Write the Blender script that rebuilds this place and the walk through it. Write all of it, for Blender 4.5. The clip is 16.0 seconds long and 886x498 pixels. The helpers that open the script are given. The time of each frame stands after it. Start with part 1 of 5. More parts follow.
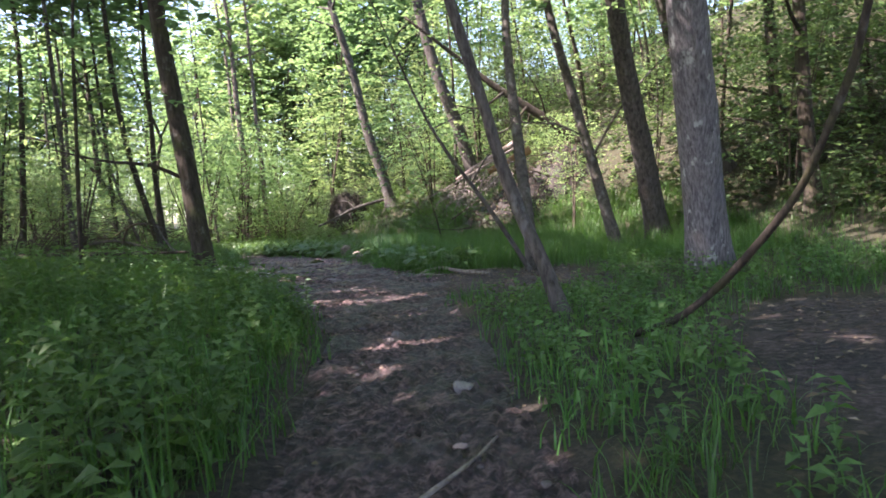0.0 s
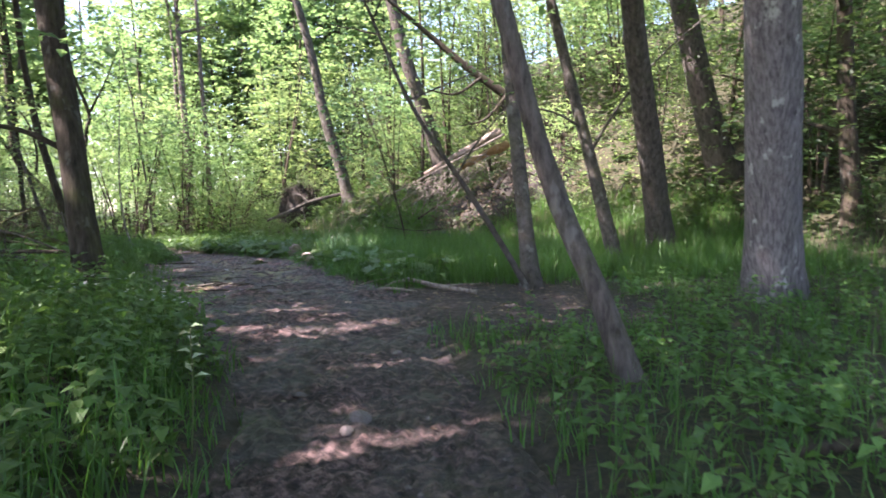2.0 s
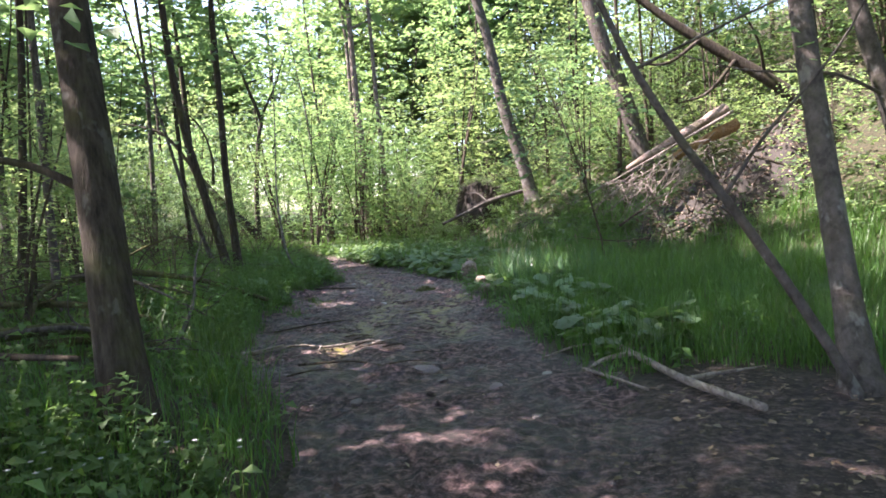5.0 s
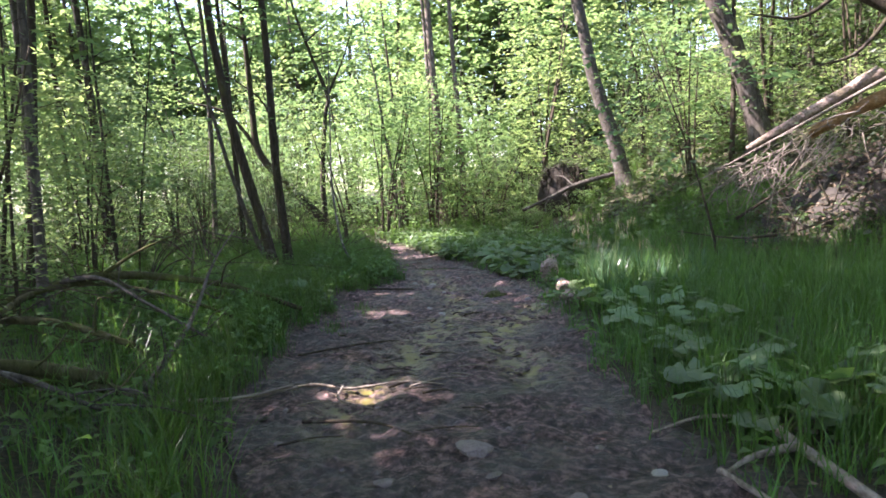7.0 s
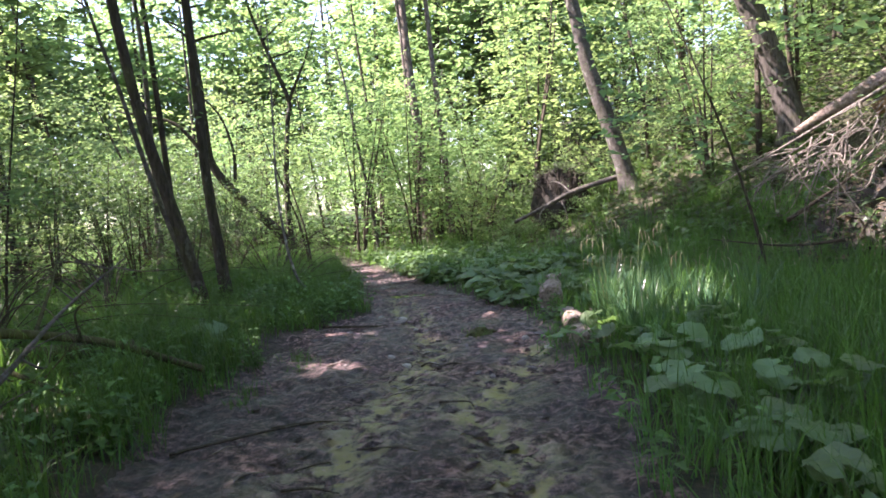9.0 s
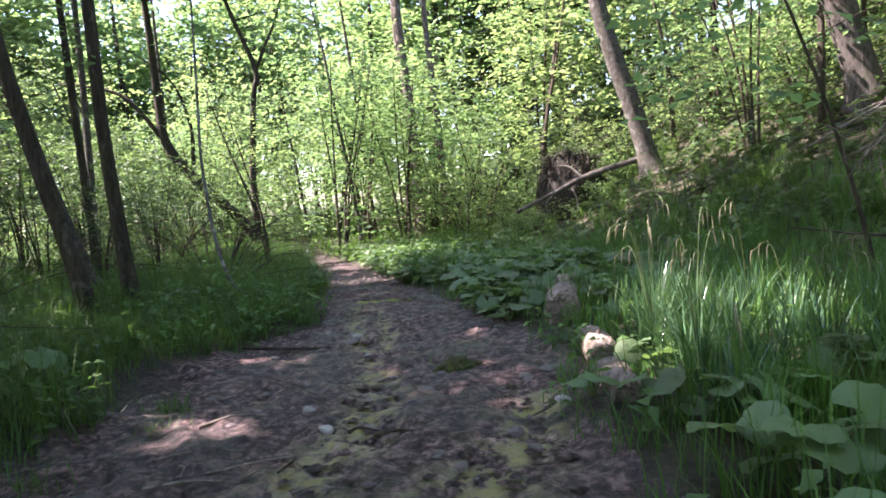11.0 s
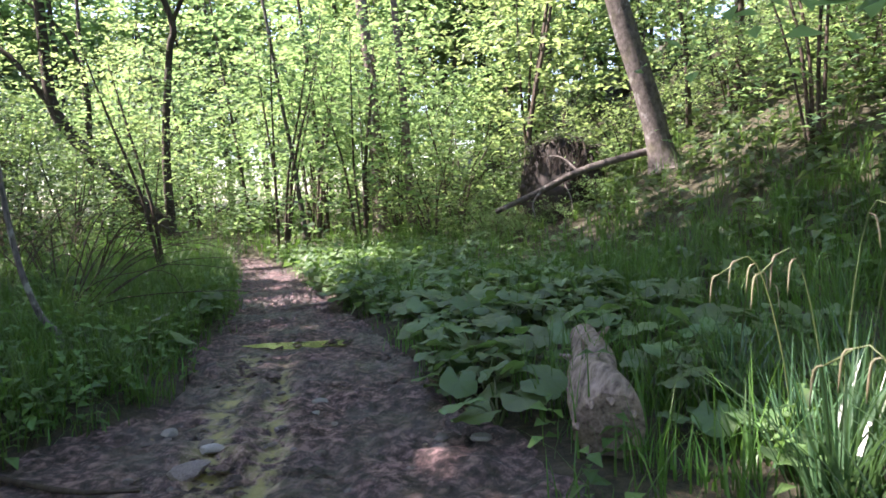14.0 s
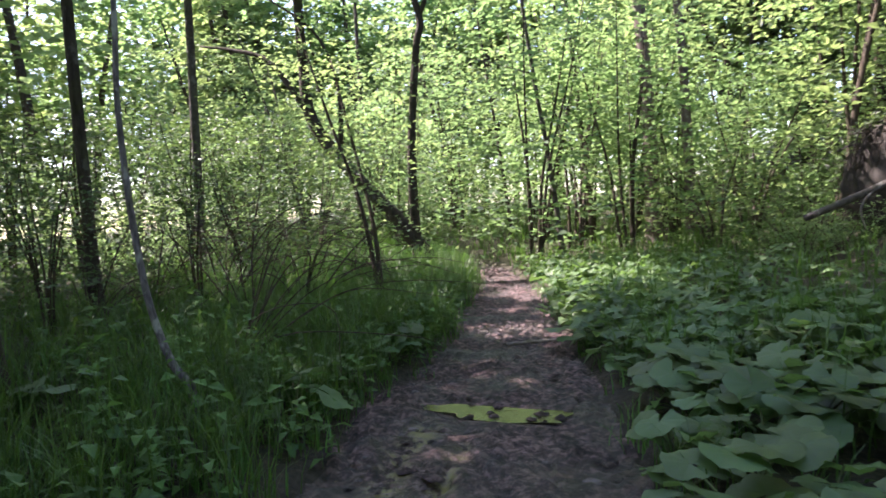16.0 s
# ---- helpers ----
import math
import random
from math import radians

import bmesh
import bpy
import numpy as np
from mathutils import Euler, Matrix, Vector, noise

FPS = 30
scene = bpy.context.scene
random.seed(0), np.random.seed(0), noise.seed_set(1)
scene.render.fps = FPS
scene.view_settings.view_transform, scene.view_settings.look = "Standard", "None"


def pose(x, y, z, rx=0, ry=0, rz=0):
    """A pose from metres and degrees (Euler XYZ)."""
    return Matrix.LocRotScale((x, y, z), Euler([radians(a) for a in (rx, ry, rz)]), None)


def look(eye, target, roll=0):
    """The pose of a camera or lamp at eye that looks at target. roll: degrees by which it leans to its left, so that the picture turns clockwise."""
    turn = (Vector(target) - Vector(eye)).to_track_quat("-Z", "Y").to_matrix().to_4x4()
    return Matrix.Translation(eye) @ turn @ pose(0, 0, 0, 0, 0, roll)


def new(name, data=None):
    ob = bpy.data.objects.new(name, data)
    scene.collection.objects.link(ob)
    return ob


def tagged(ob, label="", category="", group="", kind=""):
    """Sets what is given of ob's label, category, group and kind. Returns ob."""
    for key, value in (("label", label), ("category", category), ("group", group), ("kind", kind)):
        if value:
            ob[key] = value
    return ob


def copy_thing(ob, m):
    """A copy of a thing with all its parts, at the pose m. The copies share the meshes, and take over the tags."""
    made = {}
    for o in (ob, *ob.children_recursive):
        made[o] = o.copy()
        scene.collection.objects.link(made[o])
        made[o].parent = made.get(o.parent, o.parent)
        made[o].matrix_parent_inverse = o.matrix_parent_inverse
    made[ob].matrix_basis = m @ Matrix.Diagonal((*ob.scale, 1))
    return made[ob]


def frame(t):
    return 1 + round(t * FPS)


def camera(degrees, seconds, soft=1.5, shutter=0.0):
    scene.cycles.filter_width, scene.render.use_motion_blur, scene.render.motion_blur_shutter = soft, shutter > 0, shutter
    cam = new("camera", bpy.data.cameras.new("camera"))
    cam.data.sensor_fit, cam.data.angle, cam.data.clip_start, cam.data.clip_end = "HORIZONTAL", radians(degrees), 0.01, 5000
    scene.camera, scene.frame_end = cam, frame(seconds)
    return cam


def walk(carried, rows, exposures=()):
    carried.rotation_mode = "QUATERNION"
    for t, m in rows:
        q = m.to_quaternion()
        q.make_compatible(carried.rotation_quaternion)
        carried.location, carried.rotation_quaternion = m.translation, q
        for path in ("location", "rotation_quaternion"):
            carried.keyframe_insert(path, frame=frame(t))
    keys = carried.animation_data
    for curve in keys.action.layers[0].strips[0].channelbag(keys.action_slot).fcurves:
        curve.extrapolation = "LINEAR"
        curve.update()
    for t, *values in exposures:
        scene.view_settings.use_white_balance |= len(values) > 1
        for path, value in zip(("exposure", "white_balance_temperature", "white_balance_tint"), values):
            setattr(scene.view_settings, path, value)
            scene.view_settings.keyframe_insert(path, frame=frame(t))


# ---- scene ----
cam = camera(64.8, 16.0, soft=1.7, shutter=0.2)
PATH = [
    (0, (1.569, 0.751, 1.042), (1.31, 2.732, 0.95), -3.8),
    (0.5, (1.38, 1.363, 0.989), (1.234, 3.354, 0.87), -5.2),
    (1, (1.242, 2.014, 1.024), (1.17, 4.008, 0.898), -2.2),
    (1.5, (1.058, 2.655, 1.025), (1.062, 4.651, 0.897), -2.9),
    (2, (1.015, 3.269, 1.056), (0.883, 5.262, 0.956), -1.6),
    (2.5, (0.984, 3.826, 1.167), (0.622, 5.792, 1.123), -0.3),
    (3, (0.805, 4.55, 1.208), (0.356, 6.498, 1.139), -0.7),
    (3.5, (0.648, 5.134, 1.264), (0.142, 7.068, 1.203), -0.7),
    (3.7, (0.635, 5.371, 1.303), (0.083, 7.293, 1.261), -0.6),
    (5.8, (0.126, 7.415, 1.691), (-0.541, 9.293, 1.524), -4.4),
    (6, (0.079, 7.639, 1.709), (-0.606, 9.51, 1.54), -4.0),
    (6.5, (-0.008, 8.244, 1.74), (-0.827, 10.062, 1.583), -1.5),
    (7, (-0.183, 8.812, 1.698), (-1.056, 10.605, 1.538), -3.4),
    (7.5, (-0.401, 9.409, 1.67), (-1.263, 11.207, 1.514), -5.3),
    (8, (-0.589, 10.084, 1.626), (-1.488, 11.865, 1.489), -4.5),
    (8.5, (-0.844, 10.704, 1.604), (-1.643, 12.533, 1.477), -4.6),
    (9, (-1.078, 11.41, 1.543), (-1.933, 13.215, 1.43), -5.4),
    (9.2, (-1.134, 11.656, 1.539), (-2.016, 13.448, 1.431), -4.5),
    (11.3, (-2.073, 14.491, 1.279), (-2.944, 16.287, 1.154), -5.3),
    (11.5, (-2.143, 14.735, 1.288), (-3.092, 16.492, 1.173), -4.2),
    (12, (-2.323, 15.284, 1.271), (-3.304, 17.024, 1.157), -2.7),
    (12.5, (-2.541, 15.763, 1.294), (-3.45, 17.541, 1.186), -3.7),
    (13, (-2.77, 16.3, 1.272), (-3.733, 18.048, 1.139), -4.7),
    (13.5, (-3.048, 16.834, 1.247), (-3.931, 18.622, 1.097), -2.8),
    (14, (-3.247, 17.241, 1.327), (-4.037, 19.072, 1.18), -3.4),
    (14.5, (-3.372, 17.73, 1.344), (-4.307, 19.491, 1.18), -2.1),
    (15, (-3.575, 18.294, 1.291), (-4.605, 19.994, 1.068), -4.2),
    (15.5, (-3.813, 18.788, 1.353), (-5.055, 20.352, 1.244), -3.0),
    (16, (-3.944, 19.238, 1.398), (-5.386, 20.62, 1.299), -3.8),
]
EXPOSURE = 2.66
walk(cam, [(t, look(eye, target, roll)) for t, eye, target, roll in PATH],
     exposures=[(0.0, EXPOSURE - 0.1, 6550, 29), (1.0, EXPOSURE - 0.08, 6550, 29), (2.0, EXPOSURE + 0.1, 6550, 29), (7.0, EXPOSURE + 0.1, 6550, 29), (12.0, EXPOSURE, 6550, 29), (14.5, EXPOSURE, 6550, 29), (15.5, EXPOSURE - 0.1, 6550, 29), (16.0, EXPOSURE - 0.28, 6550, 29)])

# ---- sky, sun, exposure ----
SUN_TO = Vector((-0.88, -0.36, 1.12)).normalized()
world = bpy.data.worlds.new("sky")
scene.world = world
world.use_nodes = True
wn = world.node_tree.nodes
sky = wn.new("ShaderNodeTexSky")
sky.sky_type = "NISHITA"
sky.sun_disc = False
sky.sun_elevation = math.asin(SUN_TO.z)
sky.sun_rotation = math.atan2(SUN_TO.x, SUN_TO.y)
wn["Background"].inputs["Strength"].default_value = 0.125
world.node_tree.links.new(sky.outputs["Color"], wn["Background"].inputs["Color"])
sun_data = bpy.data.lights.new("sun", "SUN")
sun_data.energy, sun_data.angle, sun_data.color = 5.0, radians(0.6), (1.0, 0.95, 0.86)
sun = new("sun", sun_data)
sun.matrix_world = look(SUN_TO * 60, (0, 0, 0))

# ---- materials ----


def nodes_of(name):
    m = bpy.data.materials.new(name)
    m.use_nodes = True
    nt = m.node_tree
    return m, nt, nt.nodes, nt.links, nt.nodes["Principled BSDF"]


def ramp(nodes, stops):
    r = nodes.new("ShaderNodeValToRGB")
    el = r.color_ramp.elements
    while len(el) < len(stops):
        el.new(0.5)
    for e, (p, c) in zip(el, stops):
        e.position, e.color = p, (*c, 1)
    return r


def noise_tex(nodes, links, scale, detail=4.0, rough=0.6, coord=None, stretch=None):
    n = nodes.new("ShaderNodeTexNoise")
    n.inputs["Scale"].default_value, n.inputs["Detail"].default_value, n.inputs["Roughness"].default_value = scale, detail, rough
    if coord is None:
        coord = nodes.new("ShaderNodeTexCoord").outputs["Object"]
    if stretch:
        mp = nodes.new("ShaderNodeMapping")
        mp.inputs["Scale"].default_value = stretch
        links.new(coord, mp.inputs["Vector"])
        coord = mp.outputs["Vector"]
    links.new(coord, n.inputs["Vector"])
    return n


def leaf_material(name, dark, light, through_colour, share=0.4, rough=0.5, spots=0.0):
    m, nt, nodes, links, bsdf = nodes_of(name)
    geo = nodes.new("ShaderNodeNewGeometry")
    r = ramp(nodes, [(0.0, dark), (0.75, light), (1.0, [min(1, c * 1.35) for c in light])])
    links.new(geo.outputs["Random Per Island"], r.inputs["Fac"])
    info = nodes.new("ShaderNodeObjectInfo")
    hsv = nodes.new("ShaderNodeHueSaturation")
    mr = nodes.new("ShaderNodeMapRange")
    mr.inputs["To Min"].default_value, mr.inputs["To Max"].default_value = 0.8, 1.2
    links.new(info.outputs["Random"], mr.inputs["Value"])
    big = noise_tex(nodes, links, 1.1, 3, 0.6, geo.outputs["Position"])
    clump = nodes.new("ShaderNodeMapRange")
    clump.inputs["From Min"].default_value, clump.inputs["From Max"].default_value = 0.3, 0.7
    clump.inputs["To Min"].default_value, clump.inputs["To Max"].default_value = 0.55, 1.3
    links.new(big.outputs["Fac"], clump.inputs["Value"])
    both = nodes.new("ShaderNodeMath")
    both.operation = "MULTIPLY"
    links.new(mr.outputs["Result"], both.inputs[0])
    links.new(clump.outputs["Result"], both.inputs[1])
    links.new(both.outputs["Value"], hsv.inputs["Value"])
    hue = nodes.new("ShaderNodeMapRange")
    hue.inputs["To Min"].default_value, hue.inputs["To Max"].default_value = 0.475, 0.52
    links.new(info.outputs["Random"], hue.inputs["Value"])
    links.new(hue.outputs["Result"], hsv.inputs["Hue"])
    n = noise_tex(nodes, links, 9.0)
    mix = nodes.new("ShaderNodeMix")
    mix.data_type, mix.blend_type = "RGBA", "MULTIPLY"
    mix.inputs["Factor"].default_value = 0.35
    links.new(r.outputs["Color"], mix.inputs["A"])
    links.new(n.outputs["Color"], mix.inputs["B"])
    links.new(mix.outputs["Result"], hsv.inputs["Color"])
    links.new(hsv.outputs["Color"], bsdf.inputs["Base Color"])
    bsdf.inputs["Roughness"].default_value = rough
    bsdf.inputs["Specular IOR Level"].default_value = 0.4
    tr = nodes.new("ShaderNodeBsdfTranslucent")
    tm = nodes.new("ShaderNodeMix")
    tm.data_type, tm.blend_type = "RGBA", "MIX"
    tm.inputs["Factor"].default_value = 0.65
    tm.inputs["B"].default_value = (*through_colour, 1)
    links.new(hsv.outputs["Color"], tm.inputs["A"])
    links.new(tm.outputs["Result"], tr.inputs["Color"])
    ms = nodes.new("ShaderNodeMixShader")
    ms.inputs["Fac"].default_value = share
    links.new(bsdf.outputs["BSDF"], ms.inputs[1])
    links.new(tr.outputs["BSDF"], ms.inputs[2])
    links.new(ms.outputs["Shader"], nodes["Material Output"].inputs["Surface"])
    return m


def bark_material(name, dark, light, moss=0.3, lichen=0.2, grain=(22, 22, 4)):
    m, nt, nodes, links, bsdf = nodes_of(name)
    geo = nodes.new("ShaderNodeNewGeometry")
    pos = geo.outputs["Position"]
    n1 = noise_tex(nodes, links, 1.0, 6, 0.7, pos, grain)
    r = ramp(nodes, [(0.32, dark), (0.66, light)])
    links.new(n1.outputs["Fac"], r.inputs["Fac"])
    n2 = noise_tex(nodes, links, 3.2, 5, 0.65, pos)
    r2 = ramp(nodes, [(0.60 - 0.22 * moss, (0, 0, 0)), (0.74, (moss, moss, moss))])
    links.new(n2.outputs["Fac"], r2.inputs["Fac"])
    mx = nodes.new("ShaderNodeMix")
    mx.data_type = "RGBA"
    links.new(r2.outputs["Color"], mx.inputs["Factor"])
    links.new(r.outputs["Color"], mx.inputs["A"])
    mx.inputs["B"].default_value = (0.075, 0.085, 0.022, 1)
    n3 = noise_tex(nodes, links, 7.0, 3, 0.6, pos, (1, 1, 0.6))
    r3 = ramp(nodes, [(0.60, (0, 0, 0)), (0.66, (lichen, lichen, lichen))])
    links.new(n3.outputs["Fac"], r3.inputs["Fac"])
    mx2 = nodes.new("ShaderNodeMix")
    mx2.data_type = "RGBA"
    links.new(r3.outputs["Color"], mx2.inputs["Factor"])
    links.new(mx.outputs["Result"], mx2.inputs["A"])
    mx2.inputs["B"].default_value = (0.42, 0.43, 0.40, 1)
    links.new(mx2.outputs["Result"], bsdf.inputs["Base Color"])
    bsdf.inputs["Roughness"].default_value = 0.9
    bsdf.inputs["Specular IOR Level"].default_value = 0.2
    bp = nodes.new("ShaderNodeBump")
    bp.inputs["Strength"].default_value, bp.inputs["Distance"].default_value = 0.8, 0.03
    links.new(n1.outputs["Fac"], bp.inputs["Height"])
    links.new(bp.outputs["Normal"], bsdf.inputs["Normal"])
    return m


def soil_material(name, stops, wet=0.0, litter=None, bump=0.05):
    """Mud, stones and litter in three scales. litter: the colours of the ground away from bare soil, by the attribute bare."""
    m, nt, nodes, links, bsdf = nodes_of(name)
    pos = nodes.new("ShaderNodeNewGeometry").outputs["Position"]
    n1 = noise_tex(nodes, links, 14.0, 9, 0.72, pos)
    r = ramp(nodes, stops)
    links.new(n1.outputs["Fac"], r.inputs["Fac"])
    n2 = noise_tex(nodes, links, 1.3, 4, 0.6, pos)
    r2 = ramp(nodes, [(0.35, (0.5, 0.49, 0.5)), (0.65, (1.3, 1.22, 1.17))])
    links.new(n2.outputs["Fac"], r2.inputs["Fac"])
    mul = nodes.new("ShaderNodeMix")
    mul.data_type, mul.blend_type = "RGBA", "MULTIPLY"
    mul.inputs["Factor"].default_value = 1.0
    links.new(r.outputs["Color"], mul.inputs["A"])
    links.new(r2.outputs["Color"], mul.inputs["B"])
    vor = nodes.new("ShaderNodeTexVoronoi")
    vor.inputs["Scale"].default_value = 26.0
    links.new(pos, vor.inputs["Vector"])
    rv = ramp(nodes, [(0.12, (0.42, 0.42, 0.42)), (0.2, (0, 0, 0))])
    links.new(vor.outputs["Distance"], rv.inputs["Fac"])
    mxs = nodes.new("ShaderNodeMix")
    mxs.data_type = "RGBA"
    links.new(rv.outputs["Color"], mxs.inputs["Factor"])
    links.new(mul.outputs["Result"], mxs.inputs["A"])
    mxs.inputs["B"].default_value = (0.22, 0.185, 0.175, 1)
    out = mxs.outputs["Result"]
    if litter:
        at = nodes.new("ShaderNodeAttribute")
        at.attribute_name = "bare"
        n4 = noise_tex(nodes, links, 22.0, 6, 0.7, pos)
        r4 = ramp(nodes, litter)
        links.new(n4.outputs["Fac"], r4.inputs["Fac"])
        mxl = nodes.new("ShaderNodeMix")
        mxl.data_type = "RGBA"
        links.new(at.outputs["Fac"], mxl.inputs["Factor"])
        links.new(r4.outputs["Color"], mxl.inputs["A"])
        links.new(out, mxl.inputs["B"])
        out = mxl.outputs["Result"]
    else:
        # yellow-green reflection of the foliage, painted into the wet ruts
        n5 = noise_tex(nodes, links, 4.5, 6, 0.75, pos)
        r5 = ramp(nodes, [(0.46, (0, 0, 0)), (0.57, (0.9, 0.9, 0.9))])
        links.new(n5.outputs["Fac"], r5.inputs["Fac"])
        at = nodes.new("ShaderNodeAttribute")
        at.attribute_name = "rut"
        mm = nodes.new("ShaderNodeMath")
        mm.operation = "MULTIPLY"
        links.new(r5.outputs["Color"], mm.inputs[0])
        links.new(at.outputs["Fac"], mm.inputs[1])
        mxa = nodes.new("ShaderNodeMix")
        mxa.data_type = "RGBA"
        links.new(mm.outputs["Value"], mxa.inputs["Factor"])
        links.new(out, mxa.inputs["A"])
        # the reflected foliage colour
        mxa.inputs["B"].default_value = (0.15, 0.13, 0.022, 1)
        out = mxa.outputs["Result"]
        wet_fac = mm.outputs["Value"]
        # paler, gritty soil where the track is churned
        grit = nodes.new("ShaderNodeAttribute")
        grit.attribute_name = "gritty"
        gm = nodes.new("ShaderNodeMapRange")
        gm.inputs["To Min"].default_value, gm.inputs["To Max"].default_value = 1.0, 1.35
        links.new(grit.outputs["Fac"], gm.inputs["Value"])
        gh = nodes.new("ShaderNodeHueSaturation")
        links.new(gm.outputs["Result"], gh.inputs["Value"])
        links.new(out, gh.inputs["Color"])
        out = gh.outputs["Color"]
    links.new(out, bsdf.inputs["Base Color"])
    rr = ramp(nodes, [(0.4, (0.92 - wet,) * 3), (0.62, (0.95,) * 3)])
    links.new(n2.outputs["Fac"], rr.inputs["Fac"])
    bp = nodes.new("ShaderNodeBump")
    bp.inputs["Strength"].default_value, bp.inputs["Distance"].default_value = 1.0, bump * 1.6
    if litter:
        links.new(rr.outputs["Color"], bsdf.inputs["Roughness"])
    else:
        # standing water smooths the mud and makes it shine
        lift = nodes.new("ShaderNodeMapRange")
        lift.inputs["From Max"].default_value = 0.4
        links.new(wet_fac, lift.inputs["Value"])
        mr = nodes.new("ShaderNodeMix")
        links.new(lift.outputs["Result"], mr.inputs["Factor"])
        links.new(rr.outputs["Color"], mr.inputs["A"])
        mr.inputs["B"].default_value = 0.5
        links.new(mr.outputs["Result"], bsdf.inputs["Roughness"])
        st = nodes.new("ShaderNodeMapRange")
        st.inputs["To Min"].default_value, st.inputs["To Max"].default_value = 1.0, 0.12
        links.new(lift.outputs["Result"], st.inputs["Value"])
        links.new(st.outputs["Result"], bp.inputs["Strength"])
    links.new(n1.outputs["Fac"], bp.inputs["Height"])
    links.new(bp.outputs["Normal"], bsdf.inputs["Normal"])
    return m


def stone_material(name, a, b):
    m, nt, nodes, links, bsdf = nodes_of(name)
    n = noise_tex(nodes, links, 16.0, 8, 0.7)
    r = ramp(nodes, [(0.35, a), (0.65, b)])
    links.new(n.outputs["Fac"], r.inputs["Fac"])
    info = nodes.new("ShaderNodeObjectInfo")
    hsv = nodes.new("ShaderNodeHueSaturation")
    mr = nodes.new("ShaderNodeMapRange")
    mr.inputs["To Min"].default_value, mr.inputs["To Max"].default_value = 0.65, 1.25
    links.new(info.outputs["Random"], mr.inputs["Value"])
    links.new(mr.outputs["Result"], hsv.inputs["Value"])
    links.new(r.outputs["Color"], hsv.inputs["Color"])
    links.new(hsv.outputs["Color"], bsdf.inputs["Base Color"])
    bsdf.inputs["Roughness"].default_value = 0.8
    bp = nodes.new("ShaderNodeBump")
    bp.inputs["Strength"].default_value, bp.inputs["Distance"].default_value = 0.6, 0.012
    links.new(n.outputs["Fac"], bp.inputs["Height"])
    links.new(bp.outputs["Normal"], bsdf.inputs["Normal"])
    return m


M_GROUND = soil_material("forest_soil", [(0.36, (0.014, 0.009, 0.009)), (0.5, (0.055, 0.038, 0.037)), (0.66, (0.17, 0.125, 0.115))],
                         litter=[(0.34, (0.014, 0.014, 0.006)), (0.5, (0.036, 0.035, 0.015)), (0.68, (0.10, 0.075, 0.042))])
M_PATH = soil_material("path_mud", [(0.39, (0.011, 0.0066, 0.0068)), (0.5, (0.063, 0.039, 0.040)), (0.63, (0.245, 0.160, 0.160))], wet=0.45)
M_LEAF = leaf_material("foliage", (0.034, 0.085, 0.037), (0.126, 0.225, 0.102), (0.315, 0.49, 0.165), 0.54, 0.55)
M_LEAF_B = leaf_material("foliage_beech", (0.05, 0.11, 0.045), (0.172, 0.26, 0.118), (0.41, 0.55, 0.18), 0.55, 0.55)
# dark green of conifers and ivy; on slope and left shrubs it paints shade
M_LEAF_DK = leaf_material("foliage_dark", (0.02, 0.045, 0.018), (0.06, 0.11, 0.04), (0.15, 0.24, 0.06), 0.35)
M_HERB = leaf_material("herb_leaf", (0.04, 0.095, 0.028), (0.11, 0.20, 0.06), (0.18, 0.34, 0.06), 0.4, 0.6)
M_GRASS = leaf_material("grass_blade", (0.028, 0.082, 0.02), (0.078, 0.19, 0.042), (0.16, 0.35, 0.045), 0.35, 0.45)
M_SEDGE = leaf_material("sedge_blade", (0.03, 0.08, 0.038), (0.085, 0.17, 0.085), (0.15, 0.31, 0.09), 0.24, 0.24)
M_DRYGRASS = leaf_material("dry_stalk", (0.2, 0.18, 0.11), (0.36, 0.33, 0.22), (0.5, 0.45, 0.3), 0.3)
M_BUTTER = leaf_material("butterbur_leaf", (0.055, 0.115, 0.05), (0.13, 0.215, 0.09), (0.2, 0.36, 0.07), 0.35, 0.5)
# leaf green lightened to the look of strong sun
M_SUNLEAF = leaf_material("sunlit_leaf", (0.30, 0.38, 0.22), (0.42, 0.50, 0.32), (0.4, 0.5, 0.25), 0.3, 0.4)
M_STALK = leaf_material("green_stalk", (0.09, 0.13, 0.05), (0.14, 0.18, 0.07), (0.2, 0.3, 0.1), 0.2)
M_DEADLEAF = leaf_material("dead_leaf", (0.08, 0.055, 0.035), (0.26, 0.20, 0.14), (0.25, 0.16, 0.08), 0.15, 0.7)
M_PETAL = leaf_material("white_petal", (0.75, 0.76, 0.72), (0.82, 0.83, 0.8), (0.8, 0.8, 0.8), 0.3)
M_BARK_GREY = bark_material("bark_grey", (0.05, 0.044, 0.046), (0.23, 0.21, 0.215), 0.15, 0.7, (34, 34, 6))
M_BARK_DARK = bark_material("bark_dark", (0.018, 0.014, 0.011), (0.075, 0.06, 0.047), 0.45, 0.12)
M_BARK_BROWN = bark_material("bark_brown", (0.03, 0.025, 0.023), (0.13, 0.112, 0.102), 0.3, 0.12, (18, 18, 5))
M_BARK_SMOOTH = bark_material("bark_smooth", (0.04, 0.034, 0.031), (0.125, 0.11, 0.10), 0.35, 0.2, (12, 12, 9))
M_BARK_PINE = bark_material("bark_pine", (0.045, 0.034, 0.03), (0.18, 0.142, 0.125), 0.1, 0.3, (16, 16, 4))
M_TWIG = bark_material("twig", (0.025, 0.019, 0.014), (0.09, 0.07, 0.055), 0.3, 0.1)
M_DEADWOOD = bark_material("dead_wood", (0.10, 0.08, 0.066), (0.32, 0.27, 0.235), 0.12, 0.15, (26, 5, 26))
